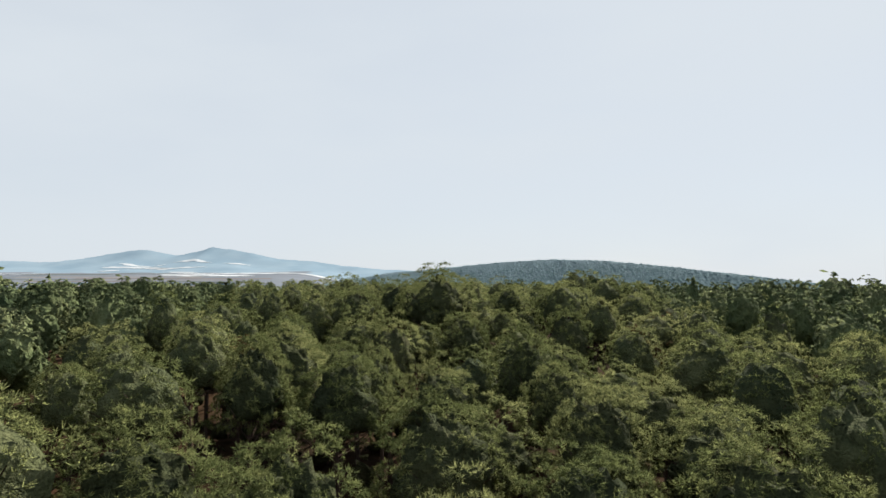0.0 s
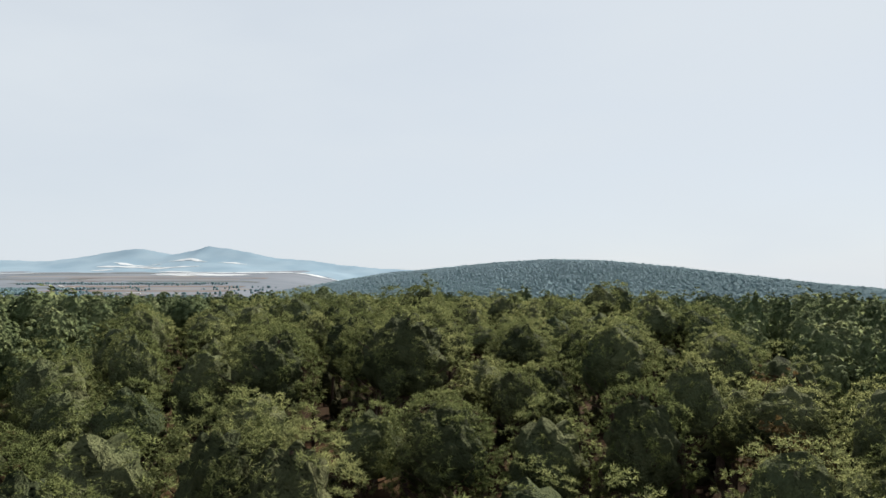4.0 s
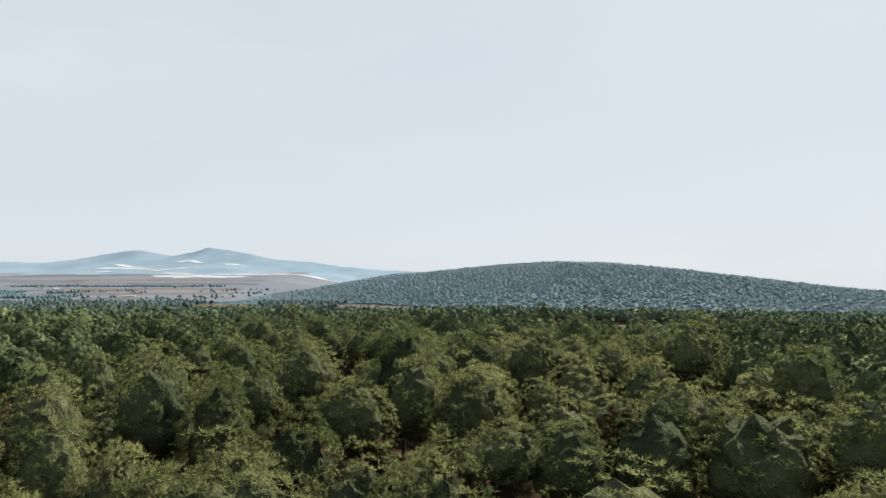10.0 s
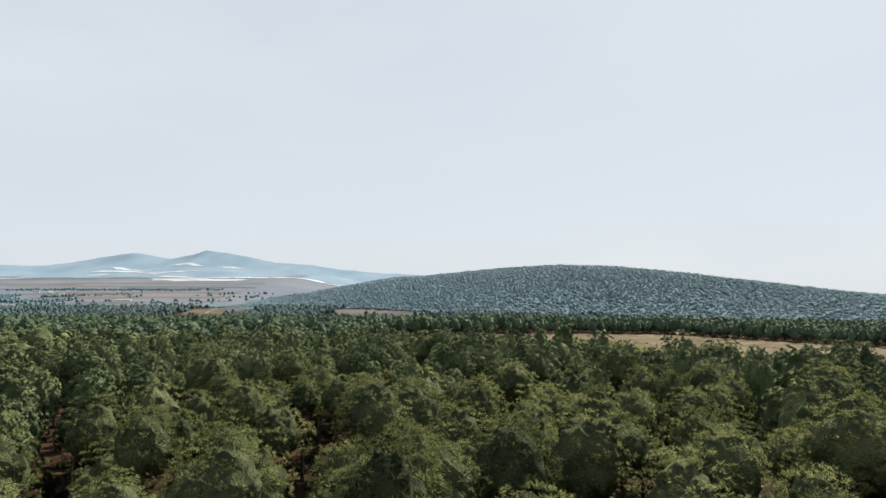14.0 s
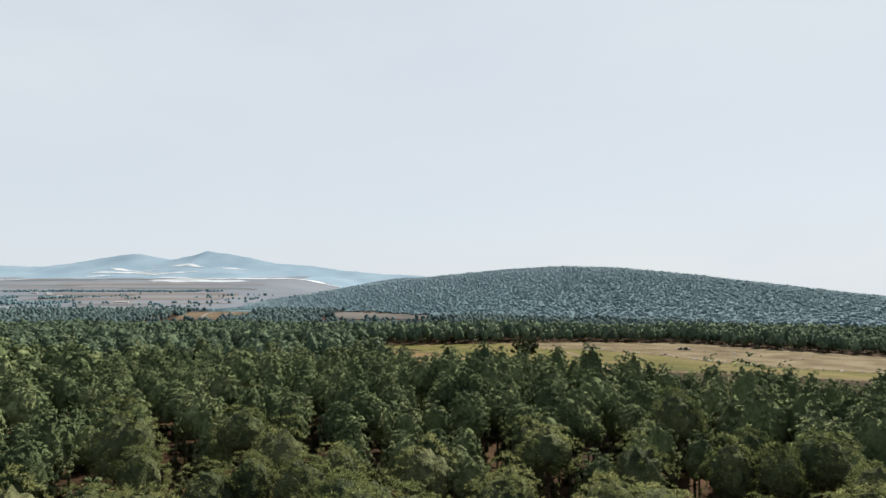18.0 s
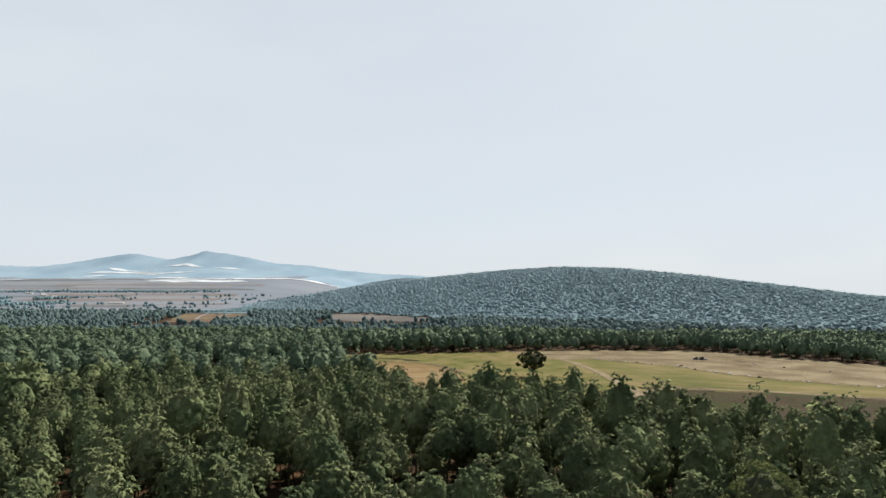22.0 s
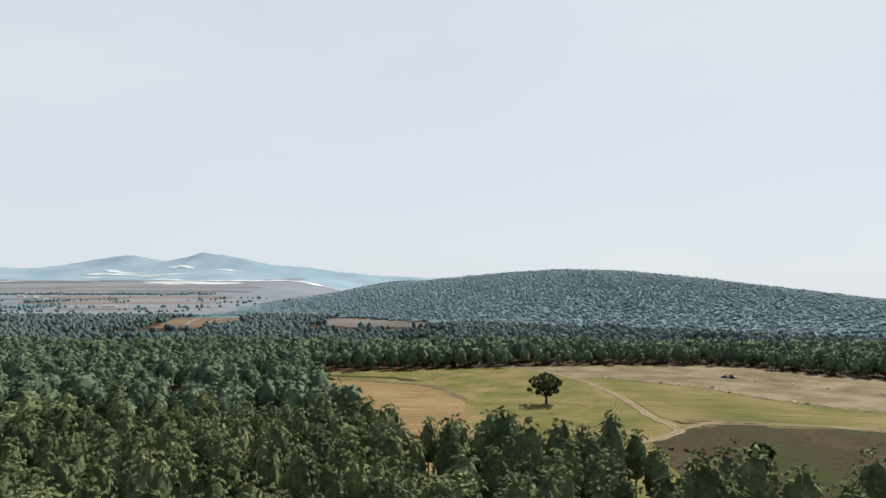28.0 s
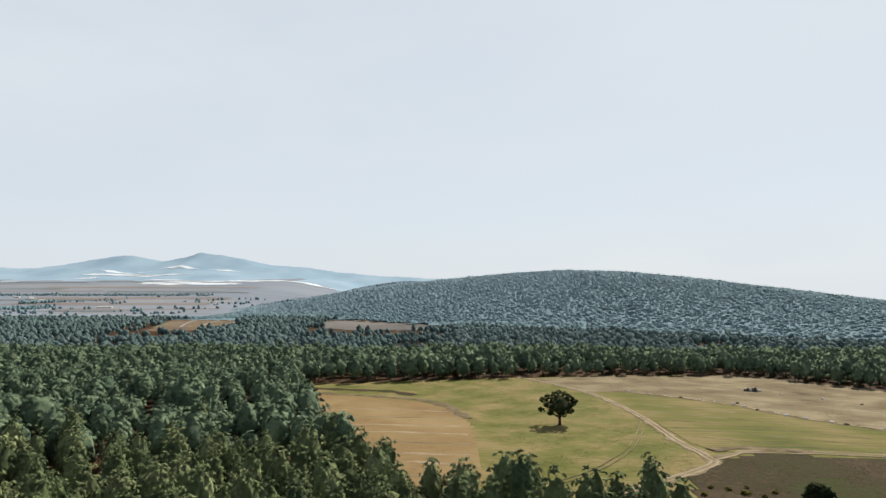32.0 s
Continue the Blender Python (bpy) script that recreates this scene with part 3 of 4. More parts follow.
STAND_D = [(53.2, 349, 23.8, 1.35), (40.3, 395.9, 18.4, 1.3), (18.1, 379.3, 19.9, 1.05), (10.5, 396, 18.8, 1.0), (-32.9, 439, 19.6, 1.25), (-37.5, 376.6, 22.6, 1.2),
           (-17, 423, 17.0, 1.1), (0.3, 372, 21.6, 1.0), (-49.4, 342.5, 25, 1.1), (63.4, 300, 27.6, 1.1), (13, 386, 21.4, 1.0), (1.5, 390.3, 18.9, 1.0),
           (36.9, 383, 19.8, 1.1), (-37.2, 425.5, 20.2, 1.2), (25.2, 382, 19.6, 1.0), (31, 388, 17.0, 1.1), (7, 383, 17.4, 1.1), (14, 376, 17.5, 1.0), (31.5, 378, 17.2, 1.1), (44, 389, 15.2, 1.05), (46, 380, 16.4, 1.1), (-82.6, 475, 16.8, 1.0), (-107.8, 445, 20, 1.1), (-65.4, 398.8, 17, 1.0),
           (71.8, 335.6, 20.8, 1.05), (64, 369, 18.4, 1.3), (103, 331, 18.8, 1.1), (83, 348, 18, 1.0)]
STAND_E = [(-14.6, 32, 24, 1.1), (15.5, 31, 23.5, 1.05), (7.2, 32, 22.4, 1.0), (-23.4, 51, 25, 1.1), (-20, 28, 26.2, 1.1), (-7.8, 52, 24.6, 1.05), (-25.6, 68, 26, 1.05), (-14, 59, 26, 1.05), (-17, 72, 26, 1.0),
           (-10.8, 70, 24.5, 0.95), (17.4, 54, 22.2, 1.1), (26.4, 55, 24.6, 1.0), (-29.5, 81, 26.5, 1.0), (-38.3, 130, 30, 1.05), (-17.8, 124, 28, 1.1), (-38, 161, 29.4, 1.0), (-29.4, 170, 29.8, 1.0),
           (-15.4, 179, 29.6, 1.05), (14, 156, 27, 0.9), (41, 165, 31, 1.1), (31.5, 111, 28, 1.0), (-44.4, 145, 28.6, 1.05), (-77.6, 168, 30, 1.1), (13.4, 149, 26, 1.0)]
STAND_F = [(36.2, 263, 28, 1.05), (-42.6, 285, 28.2, 1.1), (-0.5, 325, 25.6, 1.0), (10.2, 331, 25, 1.0), (15.5, 337, 23.8, 0.95), (13, 242, 27, 1.05), (-17, 284, 26, 1.05), (-26.5, 246, 28.6, 1.05), (-1.8, 168.5, 33, 0.95)]
LANDMARKS = np.array(STAND_E + STAND_F + STAND_A + STAND_B + STAND_C + STAND_D)
LANDMARKS[:, 3] *= 1.12
LANDMARKS[:, 2] += 2.4 * ((LANDMARKS[:, 1] > 365) & (LANDMARKS[:, 0] > -3) & (LANDMARKS[:, 0] < 46))
LANDMARKS[:, 2] -= height(LANDMARKS[:, 0], LANDMARKS[:, 1])

# detailed pines under and beside the flight line
SHAPES = ((3.9, 0.47), (3.6, 0.54), (4.3, 0.42), (3.8, 0.58))
BIG = [pine("pine_tree", 11 + k, "tall dark green pine with a rounded crown of needle tufts", "forest pines", tall=20, full=f, low=lo,
            level=3, lobes=66, per=12, size=0.38, points=0, blades=15, thin=0.056, spread=0.78, heart=0.72, lumps=54, dome=0.62) for k, (f, lo) in enumerate(SHAPES)]
MID = [pine("pine_tree", 31 + k, "dark green pine with dense needle tufts and bare lower trunk", "forest pines", tall=20, full=f, low=lo,
            level=2, lobes=62, per=8, size=0.40, points=0, blades=9, thin=0.085, spread=0.76, heart=0.77, lumps=46, dome=0.62) for k, (f, lo) in enumerate(SHAPES)]
LOW_SHAPES = ((4.2, 0.12), (3.9, 0.18), (4.6, 0.1), (4.0, 0.22))
BUSHY = [pine("pine_tree", 41 + k, "dense dark pine leafed almost to the ground beside the meadow", "forest pines", tall=20, full=f, low=lo,
              level=2, lobes=72, per=7, size=0.38, points=3, blades=3, thin=0.08, cap=0.8, spread=0.72, heart=0.83, lumps=50, dome=0.64, bottom=-0.8) for k, (f, lo) in enumerate(LOW_SHAPES)]
FORMS = SHAPES + ((3.2, 0.46),)
MID_PROTO = [clump_tree(51 + k, 20, f, lo, 2, 58, 4, 0.44, 4, points=3, spread=0.64, heart=0.81, lumps=42, dome=0.66) for k, (f, lo) in enumerate(FORMS)]
EDGE_PROTO = [clump_tree(121 + k, 20, f, lo, 2, 60, 3, 0.5, 3, points=3, spread=0.6, heart=0.84, lumps=46, dome=0.66, bottom=-0.8) for k, (f, lo) in enumerate(LOW_SHAPES + ((3.5, 0.16),))]
WIDE_PROTO = [clump_tree(61 + k, 20, f, lo, 1, 48, 2, 0.6, 3, points=3, spread=0.55, heart=0.84, lumps=24, dome=0.66) for k, (f, lo) in enumerate(FORMS)]
FAR_PROTO = [clump_tree(71 + k, 16, f, lo, 1, 32, 1, 1.0, 3, points=3, heart=0.86, lumps=20, bottom=-0.8, dome=0.66) for k, (f, lo) in enumerate(((4.4, 0.2), (4.0, 0.26), (4.8, 0.16), (4.2, 0.28)))]
BELT_PROTO = [clump_tree(81 + k, 14.8, f, lo, 1, 18, 1, 1.5, 3, points=3, heart=0.82, lumps=16, bottom=-0.8, dome=0.66) for k, (f, lo) in enumerate(((4.6, 0.04), (4.2, 0.08), (5.0, 0.02), (4.4, 0.1)))]


def dome_tree(seed, full, tall, rings):
    """The rounded, uneven top of a tree in a closed far canopy. rings: width, level and lean of each ring, from the top."""
    r = np.random.default_rng(seed)
    v, out, f = [(r.normal() * 0.3, r.normal() * 0.3, tall)], [(0, 0, 1.0)], [(0, 1 + k, 1 + (k + 1) % 6) for k in range(6)]
    for i, (rim, level, lean) in enumerate(rings):
        for k in range(6):
            a = (k + 0.5 * (i % 2)) * math.pi / 3 + r.normal() * 0.15
            w = full * rim * r.uniform(0.82, 1.18)
            v.append((w * math.cos(a), w * math.sin(a), tall * level * r.uniform(0.92, 1.08)))
            out.append((lean * math.cos(a), lean * math.sin(a), 1.1 - 0.7 * lean))
            if i:
                p, q, c, d = 6 * i - 5 + k, 6 * i - 5 + (k + 1) % 6, 6 * i + 1 + k, 6 * i + 1 + (k + 1) % 6
                f += [(p, c, q), (q, c, d)]
    return np.array(v), np.array(f), unit(np.array(out)), np.zeros(len(f), int)


DIM_PROTO = [dome_tree(91 + k, f, t, ((0.6, 0.88, 0.4), (1.0, 0.55, 0.75), (0.8, 0.04, 0.8))) for k, (f, t) in enumerate(((4.6, 12), (5.2, 13), (4.2, 14), (5.6, 11.5), (4.8, 12.5)))]


def set_tree(tree, x, y, tall, wide, first):
    m = Matrix.Translation((x, y, float(height(x, y)) - 0.1)) @ Matrix.Rotation(rng.uniform(0, 6.283), 4, "Z") @ Matrix.Diagonal((wide, wide, tall / 20, 1))
    if first:
        tree.matrix_basis = m
        return tree
    return copy_thing(tree, m @ Matrix.Diagonal((*(1 / k for k in tree.scale), 1)))


near_x, near_y = scatter(-120, 130, -44, 440, 8.9, lambda x, y: wooded(x, y) & (np.abs(x) < 0.69 * y + 28), 5, LANDMARKS[:, :2])
clear = (wobble(near_x, near_y, 17, 2) < 0.8) & ~((near_y > 358) & (near_x > 0.354 * (near_y - 258.8) - 1))
near_x, near_y = near_x[clear], near_y[clear]
# the canopy's level along the flight, uneven from tree to tree
LEVEL_Y, LEVEL_Z = (0, 60, 100, 140, 200, 260, 330, 400, 440), (22.0, 23.5, 26.0, 27.5, 27.2, 24.8, 20.6, 17.4, 16.5)
tall = np.interp(near_y, LEVEL_Y, LEVEL_Z) + 0.9 * wobble(near_x, near_y, 31, 1) + np.clip(rng.normal(size=len(near_x)) * 1.9, -5, 2.2) - height(near_x, near_y)
wide = rng.uniform(0.84, 1.18, len(near_x))
ez, ex = eye_at(near_y)
tall = np.where(np.abs(near_x - ex) < 11, np.minimum(tall, ez - height(near_x, near_y) - 9.5), tall)
near = np.concatenate([np.stack([near_x, near_y, tall, wide], -1), LANDMARKS])
ahead = np.maximum(near[:, 1] - 258.8, (eye_at(near[:, 1] - 55)[0] - near[:, 2] - height(near[:, 0], near[:, 1])) / 0.34)
hidden = 200 * (np.abs(near[:, 0]) > 0.72 * near[:, 1] + 10)
order = np.argsort(np.maximum(np.abs(near[:, 0]) / 0.675, ahead) + hidden)  # those that the flight line passes nearest come first
near = near[order]
used = set()
for k, (x, y, h, w) in enumerate(near[:250]):
    models = BUSHY if y > 338 else BIG if k < 46 else MID
    tree = models[k % 4]
    set_tree(tree, x, y, h, w * (1.2 if y > 338 else 1.0), id(tree) not in used)
    used.add(id(tree))
for tree in BUSHY + BIG + MID:
    if id(tree) not in used:
        x, y, h, w = near[250 + len(used)]
        set_tree(tree, x, y, h, w, True)
        used.add(id(tree))
rest = near[262:]
edge = (rest[:, 1] > 325) | (rest[:, 0] > 34 + 0.12 * (300 - rest[:, 1]))
for some, models, label in ((rest[edge], EDGE_PROTO, "dense dark pines along the wood's edge"), (rest[~edge][:330], MID_PROTO, "dense dark green pine forest under the flight line"),
                            (rest[~edge][330:], WIDE_PROTO, "dense dark green pine forest on the slope")):
    stand("pine_forest", models, some[:, 0], some[:, 1], some[:, 2] / 20, [M_NEEDLE_FAR, M_INNER], label)


# low growth on the forest floor
SCRUB_PROTO = [clump_tree(111 + k, h, w, 0.02, 0, 9, 1, 0.42, 0, points=3, heart=0.85, lumps=8, ragged=0.2) for k, (w, h) in enumerate(((1.5, 2.0), (1.2, 2.8), (1.8, 1.7), (0.9, 3.4)))]
ux, uy = scatter(-75, 95, 24, 345, 4.4, lambda x, y: wooded(x, y) & (np.abs(x) < 0.62 * y) & (wobble(x, y, 7, 6) < 0.25), 15, loose=0.7)
stand("undergrowth", SCRUB_PROTO, ux, uy, np.exp(rng.normal(size=len(ux)) * 0.3), [M_UNDER, M_INNER], "dull green brush on the forest floor", "undergrowth")


def far_wood(x, y):
    beside = ((np.abs(x - 5) > 122) & (y < 440)) | (y >= 440)
    open_land = inside(CLEAR_RED, x, y) | inside(CLEAR_GREY, x, y) | inside(VALLEY, x, y + 25 * wobble(x, y, 120))
    # thin growth in front of the clearings
    open_land |= (inside(CLEAR_RED, x, y + 170) | inside(CLEAR_GREY, x, y + 150)) & (wobble(x, y, 13, 5) < 0.45)
    seen = np.abs(x) < 0.69 * y + 30
    return wooded(x, y) & beside & ~open_land & seen


fx, fy = scatter(-680, 680, -40, 840, 9.4, far_wood, 9, loose=0.5)
fs = (0.9 + 0.08 * wobble(fx, fy, 40) + rng.normal(size=len(fx)) * 0.12) * np.interp(fy, (440, 620), (1.0, 0.88))
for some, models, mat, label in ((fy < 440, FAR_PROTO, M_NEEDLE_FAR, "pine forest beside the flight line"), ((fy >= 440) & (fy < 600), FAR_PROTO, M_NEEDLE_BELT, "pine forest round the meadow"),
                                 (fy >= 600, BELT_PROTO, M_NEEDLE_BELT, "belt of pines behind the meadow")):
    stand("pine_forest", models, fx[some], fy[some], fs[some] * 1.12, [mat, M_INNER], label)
FOOT_X, FOOT_Y = (-500, -200, 0, 600, 800), (1900, 1580, 1420, 1080, 1000)
gx, gy = scatter(-1300, 900, 840, 1640, 11.5, lambda x, y: far_wood(x, y) & (y < np.interp(x, FOOT_X, FOOT_Y) + 5) & (wobble(x, y, 60, 3) < 0.68), 13, loose=0.6)
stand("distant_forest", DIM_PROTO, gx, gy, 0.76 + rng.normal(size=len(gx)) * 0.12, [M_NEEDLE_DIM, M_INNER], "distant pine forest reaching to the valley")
hill = lambda x, y: (y > np.interp(x, FOOT_X, FOOT_Y) + 5) & (np.abs(x) < 0.66 * y) & ~inside(CLEAR_GREY, x, y) & ~inside(VALLEY, x, y)
slope_xs, slope_ys = np.arange(-1000, 1800, 40), np.arange(1000, 2400, 40)
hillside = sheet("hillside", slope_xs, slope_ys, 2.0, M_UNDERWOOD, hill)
tagged(hillside, "haze-tinted undergrowth on the wooded hillside", "hillside", kind="structure")


hx, hy = scatter(-1000, 1750, 1000, 2330, 7.7, hill, 17, loose=0.6)
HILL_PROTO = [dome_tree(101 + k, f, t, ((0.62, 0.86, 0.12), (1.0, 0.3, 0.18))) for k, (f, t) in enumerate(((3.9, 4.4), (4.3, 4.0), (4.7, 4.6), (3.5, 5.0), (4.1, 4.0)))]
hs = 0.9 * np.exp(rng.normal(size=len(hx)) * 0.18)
# Upper slope gets paler needles, for thicker haze put into the colour
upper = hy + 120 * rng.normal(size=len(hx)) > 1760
for some, mat, label in ((~upper, M_NEEDLE_HILL, "wooded lower slope of the hill, tinted by haze"), (upper, M_NEEDLE_UPPER, "hazy blue-green wooded crest of the hill")):
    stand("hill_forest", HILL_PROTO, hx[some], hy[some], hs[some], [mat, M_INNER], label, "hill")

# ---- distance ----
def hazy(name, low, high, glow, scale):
    """Far country with thick haze put into its colour: a plain backdrop that glows a little."""
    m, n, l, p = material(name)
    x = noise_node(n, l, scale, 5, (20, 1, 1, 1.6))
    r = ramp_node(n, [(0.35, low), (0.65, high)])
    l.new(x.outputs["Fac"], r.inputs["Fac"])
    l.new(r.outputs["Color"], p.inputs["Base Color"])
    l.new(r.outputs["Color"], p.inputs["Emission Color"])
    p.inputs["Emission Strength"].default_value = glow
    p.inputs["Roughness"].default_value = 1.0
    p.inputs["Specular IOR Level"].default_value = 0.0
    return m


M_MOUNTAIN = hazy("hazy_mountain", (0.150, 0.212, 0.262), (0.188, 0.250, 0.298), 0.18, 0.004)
CREST_X = (-3700, -3163, -2866, -2568, -2370, -2230, -2100, -1972, -1840, -1762, -1716, -1660, -1540, -1380, -1257, -1019, -780, -540, -190, 60)
CREST_Z = (130, 122, 114, 154, 190, 206, 188, 162, 186, 208, 230, 214, 200, 172, 138, 124, 91, 66, 48, 40)
FAR_Y = 4760


def crest(x):
    near = np.linspace(-30, 30, 7)
    z = np.mean([np.interp(x + d, CREST_X, CREST_Z) for d in near], 0)
    return z + 2.5 * np.sin(x * 0.031) * np.sin(x * 0.011) + 1.2 * np.sin(x * 0.083)


def slope(x, y):
    """The mountains' flank, from the valley's edge up to the crest."""
    s = np.clip((y - 3900) / (FAR_Y - 3900), 0, 1)
    base = height(x, 3900 + 0 * y)
    fold = 16 * wobble(x, y, 120) * np.sin(np.pi * s)
    return base + (crest(x) - base) * s**1.6 + fold


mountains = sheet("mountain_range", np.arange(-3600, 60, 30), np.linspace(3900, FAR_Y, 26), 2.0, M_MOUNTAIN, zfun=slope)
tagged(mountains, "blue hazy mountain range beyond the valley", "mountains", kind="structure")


def country(x, y):
    return np.where(y > 3900, np.maximum(slope(x, y), height(x, y)), height(x, y))


M_PLASTIC, pn, pl, pp = material("white_crop_cover")
stripe = noise_node(pn, pl, 0.05, 3, (30, 0.3, 3, 1))
film_ramp = ramp_node(pn, [(0.35, (0.370, 0.410, 0.440)), (0.6, (0.460, 0.490, 0.515))])
pl.new(stripe.outputs["Fac"], film_ramp.inputs["Fac"])
pl.new(film_ramp.outputs["Color"], pp.inputs["Base Color"])
pp.inputs["Roughness"].default_value = 0.5

COVERS = ((-2190, -1870, 4344, 40), (-2230, -1780, 4222, 44), (-2210, -2060, 4100, 34), (-1990, -1560, 4240, 32), (-1640, -1100, 3690, 70), (-1690, -1320, 3800, 52), (-1500, -1060, 3600, 50),
          (-1620, -1000, 3900, 46), (-1300, -640, 3960, 60), (-1863, -1600, 4436, 34), (-1530, -1345, 4425, 38), (-2680, -2330, 3830, 34), (-1760, -1480, 4010, 26))
for x0, x1, yc, deep in COVERS:
    gap = lambda x, y: np.abs(y - yc - 0.35 * deep * wobble(x, y * 0, 70, yc)) < deep * (0.62 + 0.38 * wobble(x, y * 0, 33, x0)) * np.clip((x - x0) / 60, 0.2, 1) * np.clip((x1 - x) / 60, 0.2, 1)
    cover = sheet("crop_cover", np.arange(x0, x1 + 8, 8), np.arange(yc - deep * 1.5, yc + deep * 1.5, 6), 4.0, M_PLASTIC, gap, country)
    tagged(cover, "long white plastic crop covers on far farmland", "crop covers", "crop covers")

# strips of farmland on the valley floor
STRIPS = ((-2450, -1950, 3790, 70, M_DARK_PLOT, "haze-dulled green farm strip"), (-1950, -1640, 3860, 60, M_DARK_PLOT, "haze-dulled green farm strip"), (-2300, -1300, 3480, 60, M_PALE_PLOT, "haze-paled straw farm strip"),
          (-1900, -900, 3330, 44, M_RUDDY_PLOT, "haze-dulled bare farm strip"), (-2250, -1750, 3240, 36, M_DARK_PLOT, "greenish farm strip"), (-1750, -1000, 3180, 30, M_PALE_PLOT, "haze-paled dry farm strip"),
          (-2000, -1500, 3080, 34, M_RUDDY_PLOT, "haze-dulled bare farm strip"), (-1450, -850, 3030, 36, M_DARK_PLOT, "greenish farm strip"), (-1900, -1050, 2900, 40, M_DARK_PLOT, "haze-dulled green farm strip"),
          (-1560, -820, 2690, 60, M_RUDDY_PLOT, "reddish ploughed farm strip"), (-1250, -760, 2560, 40, M_PALE_PLOT, "haze-paled dry farm strip"), (-1640, -1180, 2600, 34, M_DARK_PLOT, "haze-dulled green farm strip"),
          (-1480, -800, 2440, 46, M_RUDDY_PLOT, "haze-dulled bare farm strip"), (-1130, -1050, 2330, 22, M_PALE_PLOT, "haze-paled dry farm strip"), (-1300, -700, 2270, 30, M_PALE_PLOT, "haze-paled dry farm strip"),
          (-1150, -680, 2160, 34, M_RUDDY_PLOT, "haze-dulled bare farm strip"), (-1350, -900, 2060, 30, M_DARK_PLOT, "haze-dulled green farm strip"), (-1050, -640, 1960, 28, M_PALE_PLOT, "haze-paled dry farm strip"))
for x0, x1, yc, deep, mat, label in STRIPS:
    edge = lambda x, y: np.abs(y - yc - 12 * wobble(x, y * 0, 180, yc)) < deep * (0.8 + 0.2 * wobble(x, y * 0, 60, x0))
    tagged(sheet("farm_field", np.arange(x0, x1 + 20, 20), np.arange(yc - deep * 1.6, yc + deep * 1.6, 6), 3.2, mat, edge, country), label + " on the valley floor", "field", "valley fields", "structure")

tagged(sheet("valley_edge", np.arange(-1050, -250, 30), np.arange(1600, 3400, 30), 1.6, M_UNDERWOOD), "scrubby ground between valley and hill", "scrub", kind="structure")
rx, ry = scatter(-1000, -250, 1620, 2900, 9.5, lambda x, y: ~inside(VALLEY, x, y) & ~inside(CLEAR_GREY, x, y) & ~inside(CLEAR_RED, x, y) & ~hill(x, y), 41)
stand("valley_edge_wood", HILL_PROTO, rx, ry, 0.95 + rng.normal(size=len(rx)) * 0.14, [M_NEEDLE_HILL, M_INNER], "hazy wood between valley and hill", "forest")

# hedgerows, groves and a lower wooded ridge beyond the hill
rx, ry = scatter(-1820, -940, 2810, 2900, 13, lambda x, y: wobble(x, y, 45) < 0.5, 23, loose=0.7)
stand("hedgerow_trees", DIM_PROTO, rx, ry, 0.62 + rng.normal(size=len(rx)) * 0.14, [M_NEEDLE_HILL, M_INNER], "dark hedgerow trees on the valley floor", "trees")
rx, ry = scatter(-1700, -1160, 2120, 2520, 13, lambda x, y: (wobble(x, y, 90) > -0.15) & (x < -1200 - 0.25 * (y - 2100)), 29)
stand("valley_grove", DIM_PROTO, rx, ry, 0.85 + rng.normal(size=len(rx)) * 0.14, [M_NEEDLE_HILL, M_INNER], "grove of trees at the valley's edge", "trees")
rx, ry = scatter(-1300, -560, 1700, 2760, 36, lambda x, y: (wobble(x, y, 60, 2) > 0.3), 31, loose=0.8)
stand("scattered_trees", DIM_PROTO, rx, ry, 0.8 + rng.normal(size=len(rx)) * 0.14, [M_NEEDLE_HILL, M_INNER], "scattered trees between far fields", "trees")
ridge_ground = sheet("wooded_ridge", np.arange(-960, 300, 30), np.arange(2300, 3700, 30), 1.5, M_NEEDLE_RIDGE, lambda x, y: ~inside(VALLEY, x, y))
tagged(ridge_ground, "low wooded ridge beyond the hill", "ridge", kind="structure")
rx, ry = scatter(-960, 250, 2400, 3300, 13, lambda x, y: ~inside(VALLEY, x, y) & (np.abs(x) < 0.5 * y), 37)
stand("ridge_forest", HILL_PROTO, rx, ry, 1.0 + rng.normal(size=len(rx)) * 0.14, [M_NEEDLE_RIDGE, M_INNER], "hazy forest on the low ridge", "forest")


def box_mesh(name, lo, hi, mat):
    (a, b, c), (d, e, f) = lo, hi
    v = [(a, b, c), (d, b, c), (d, e, c), (a, e, c), (a, b, f), (d, b, f), (d, e, f), (a, e, f)]
    q = [(0, 3, 2, 1), (4, 5, 6, 7), (0, 1, 5, 4), (1, 2, 6, 5), (2, 3, 7, 6), (3, 0, 4, 7)]
    return mesh_from(name, v, q, [mat])


M_WHITEWASH = earth("whitewashed_wall", [(0.4, (0.404, 0.391, 0.364)), (0.8, (0.482, 0.469, 0.443))], 0.3, 2.0, 0.1)
M_ROOF = earth("sheet_roof", [(0.4, (0.260, 0.260, 0.260)), (0.8, (0.378, 0.371, 0.358))], 0.2, 1.5, 0.1)
M_DARK_PANE = earth("dark_opening", [(0.4, (0.019, 0.019, 0.023)), (0.8, (0.039, 0.039, 0.042))], 0.3, 1.0, 0.0)


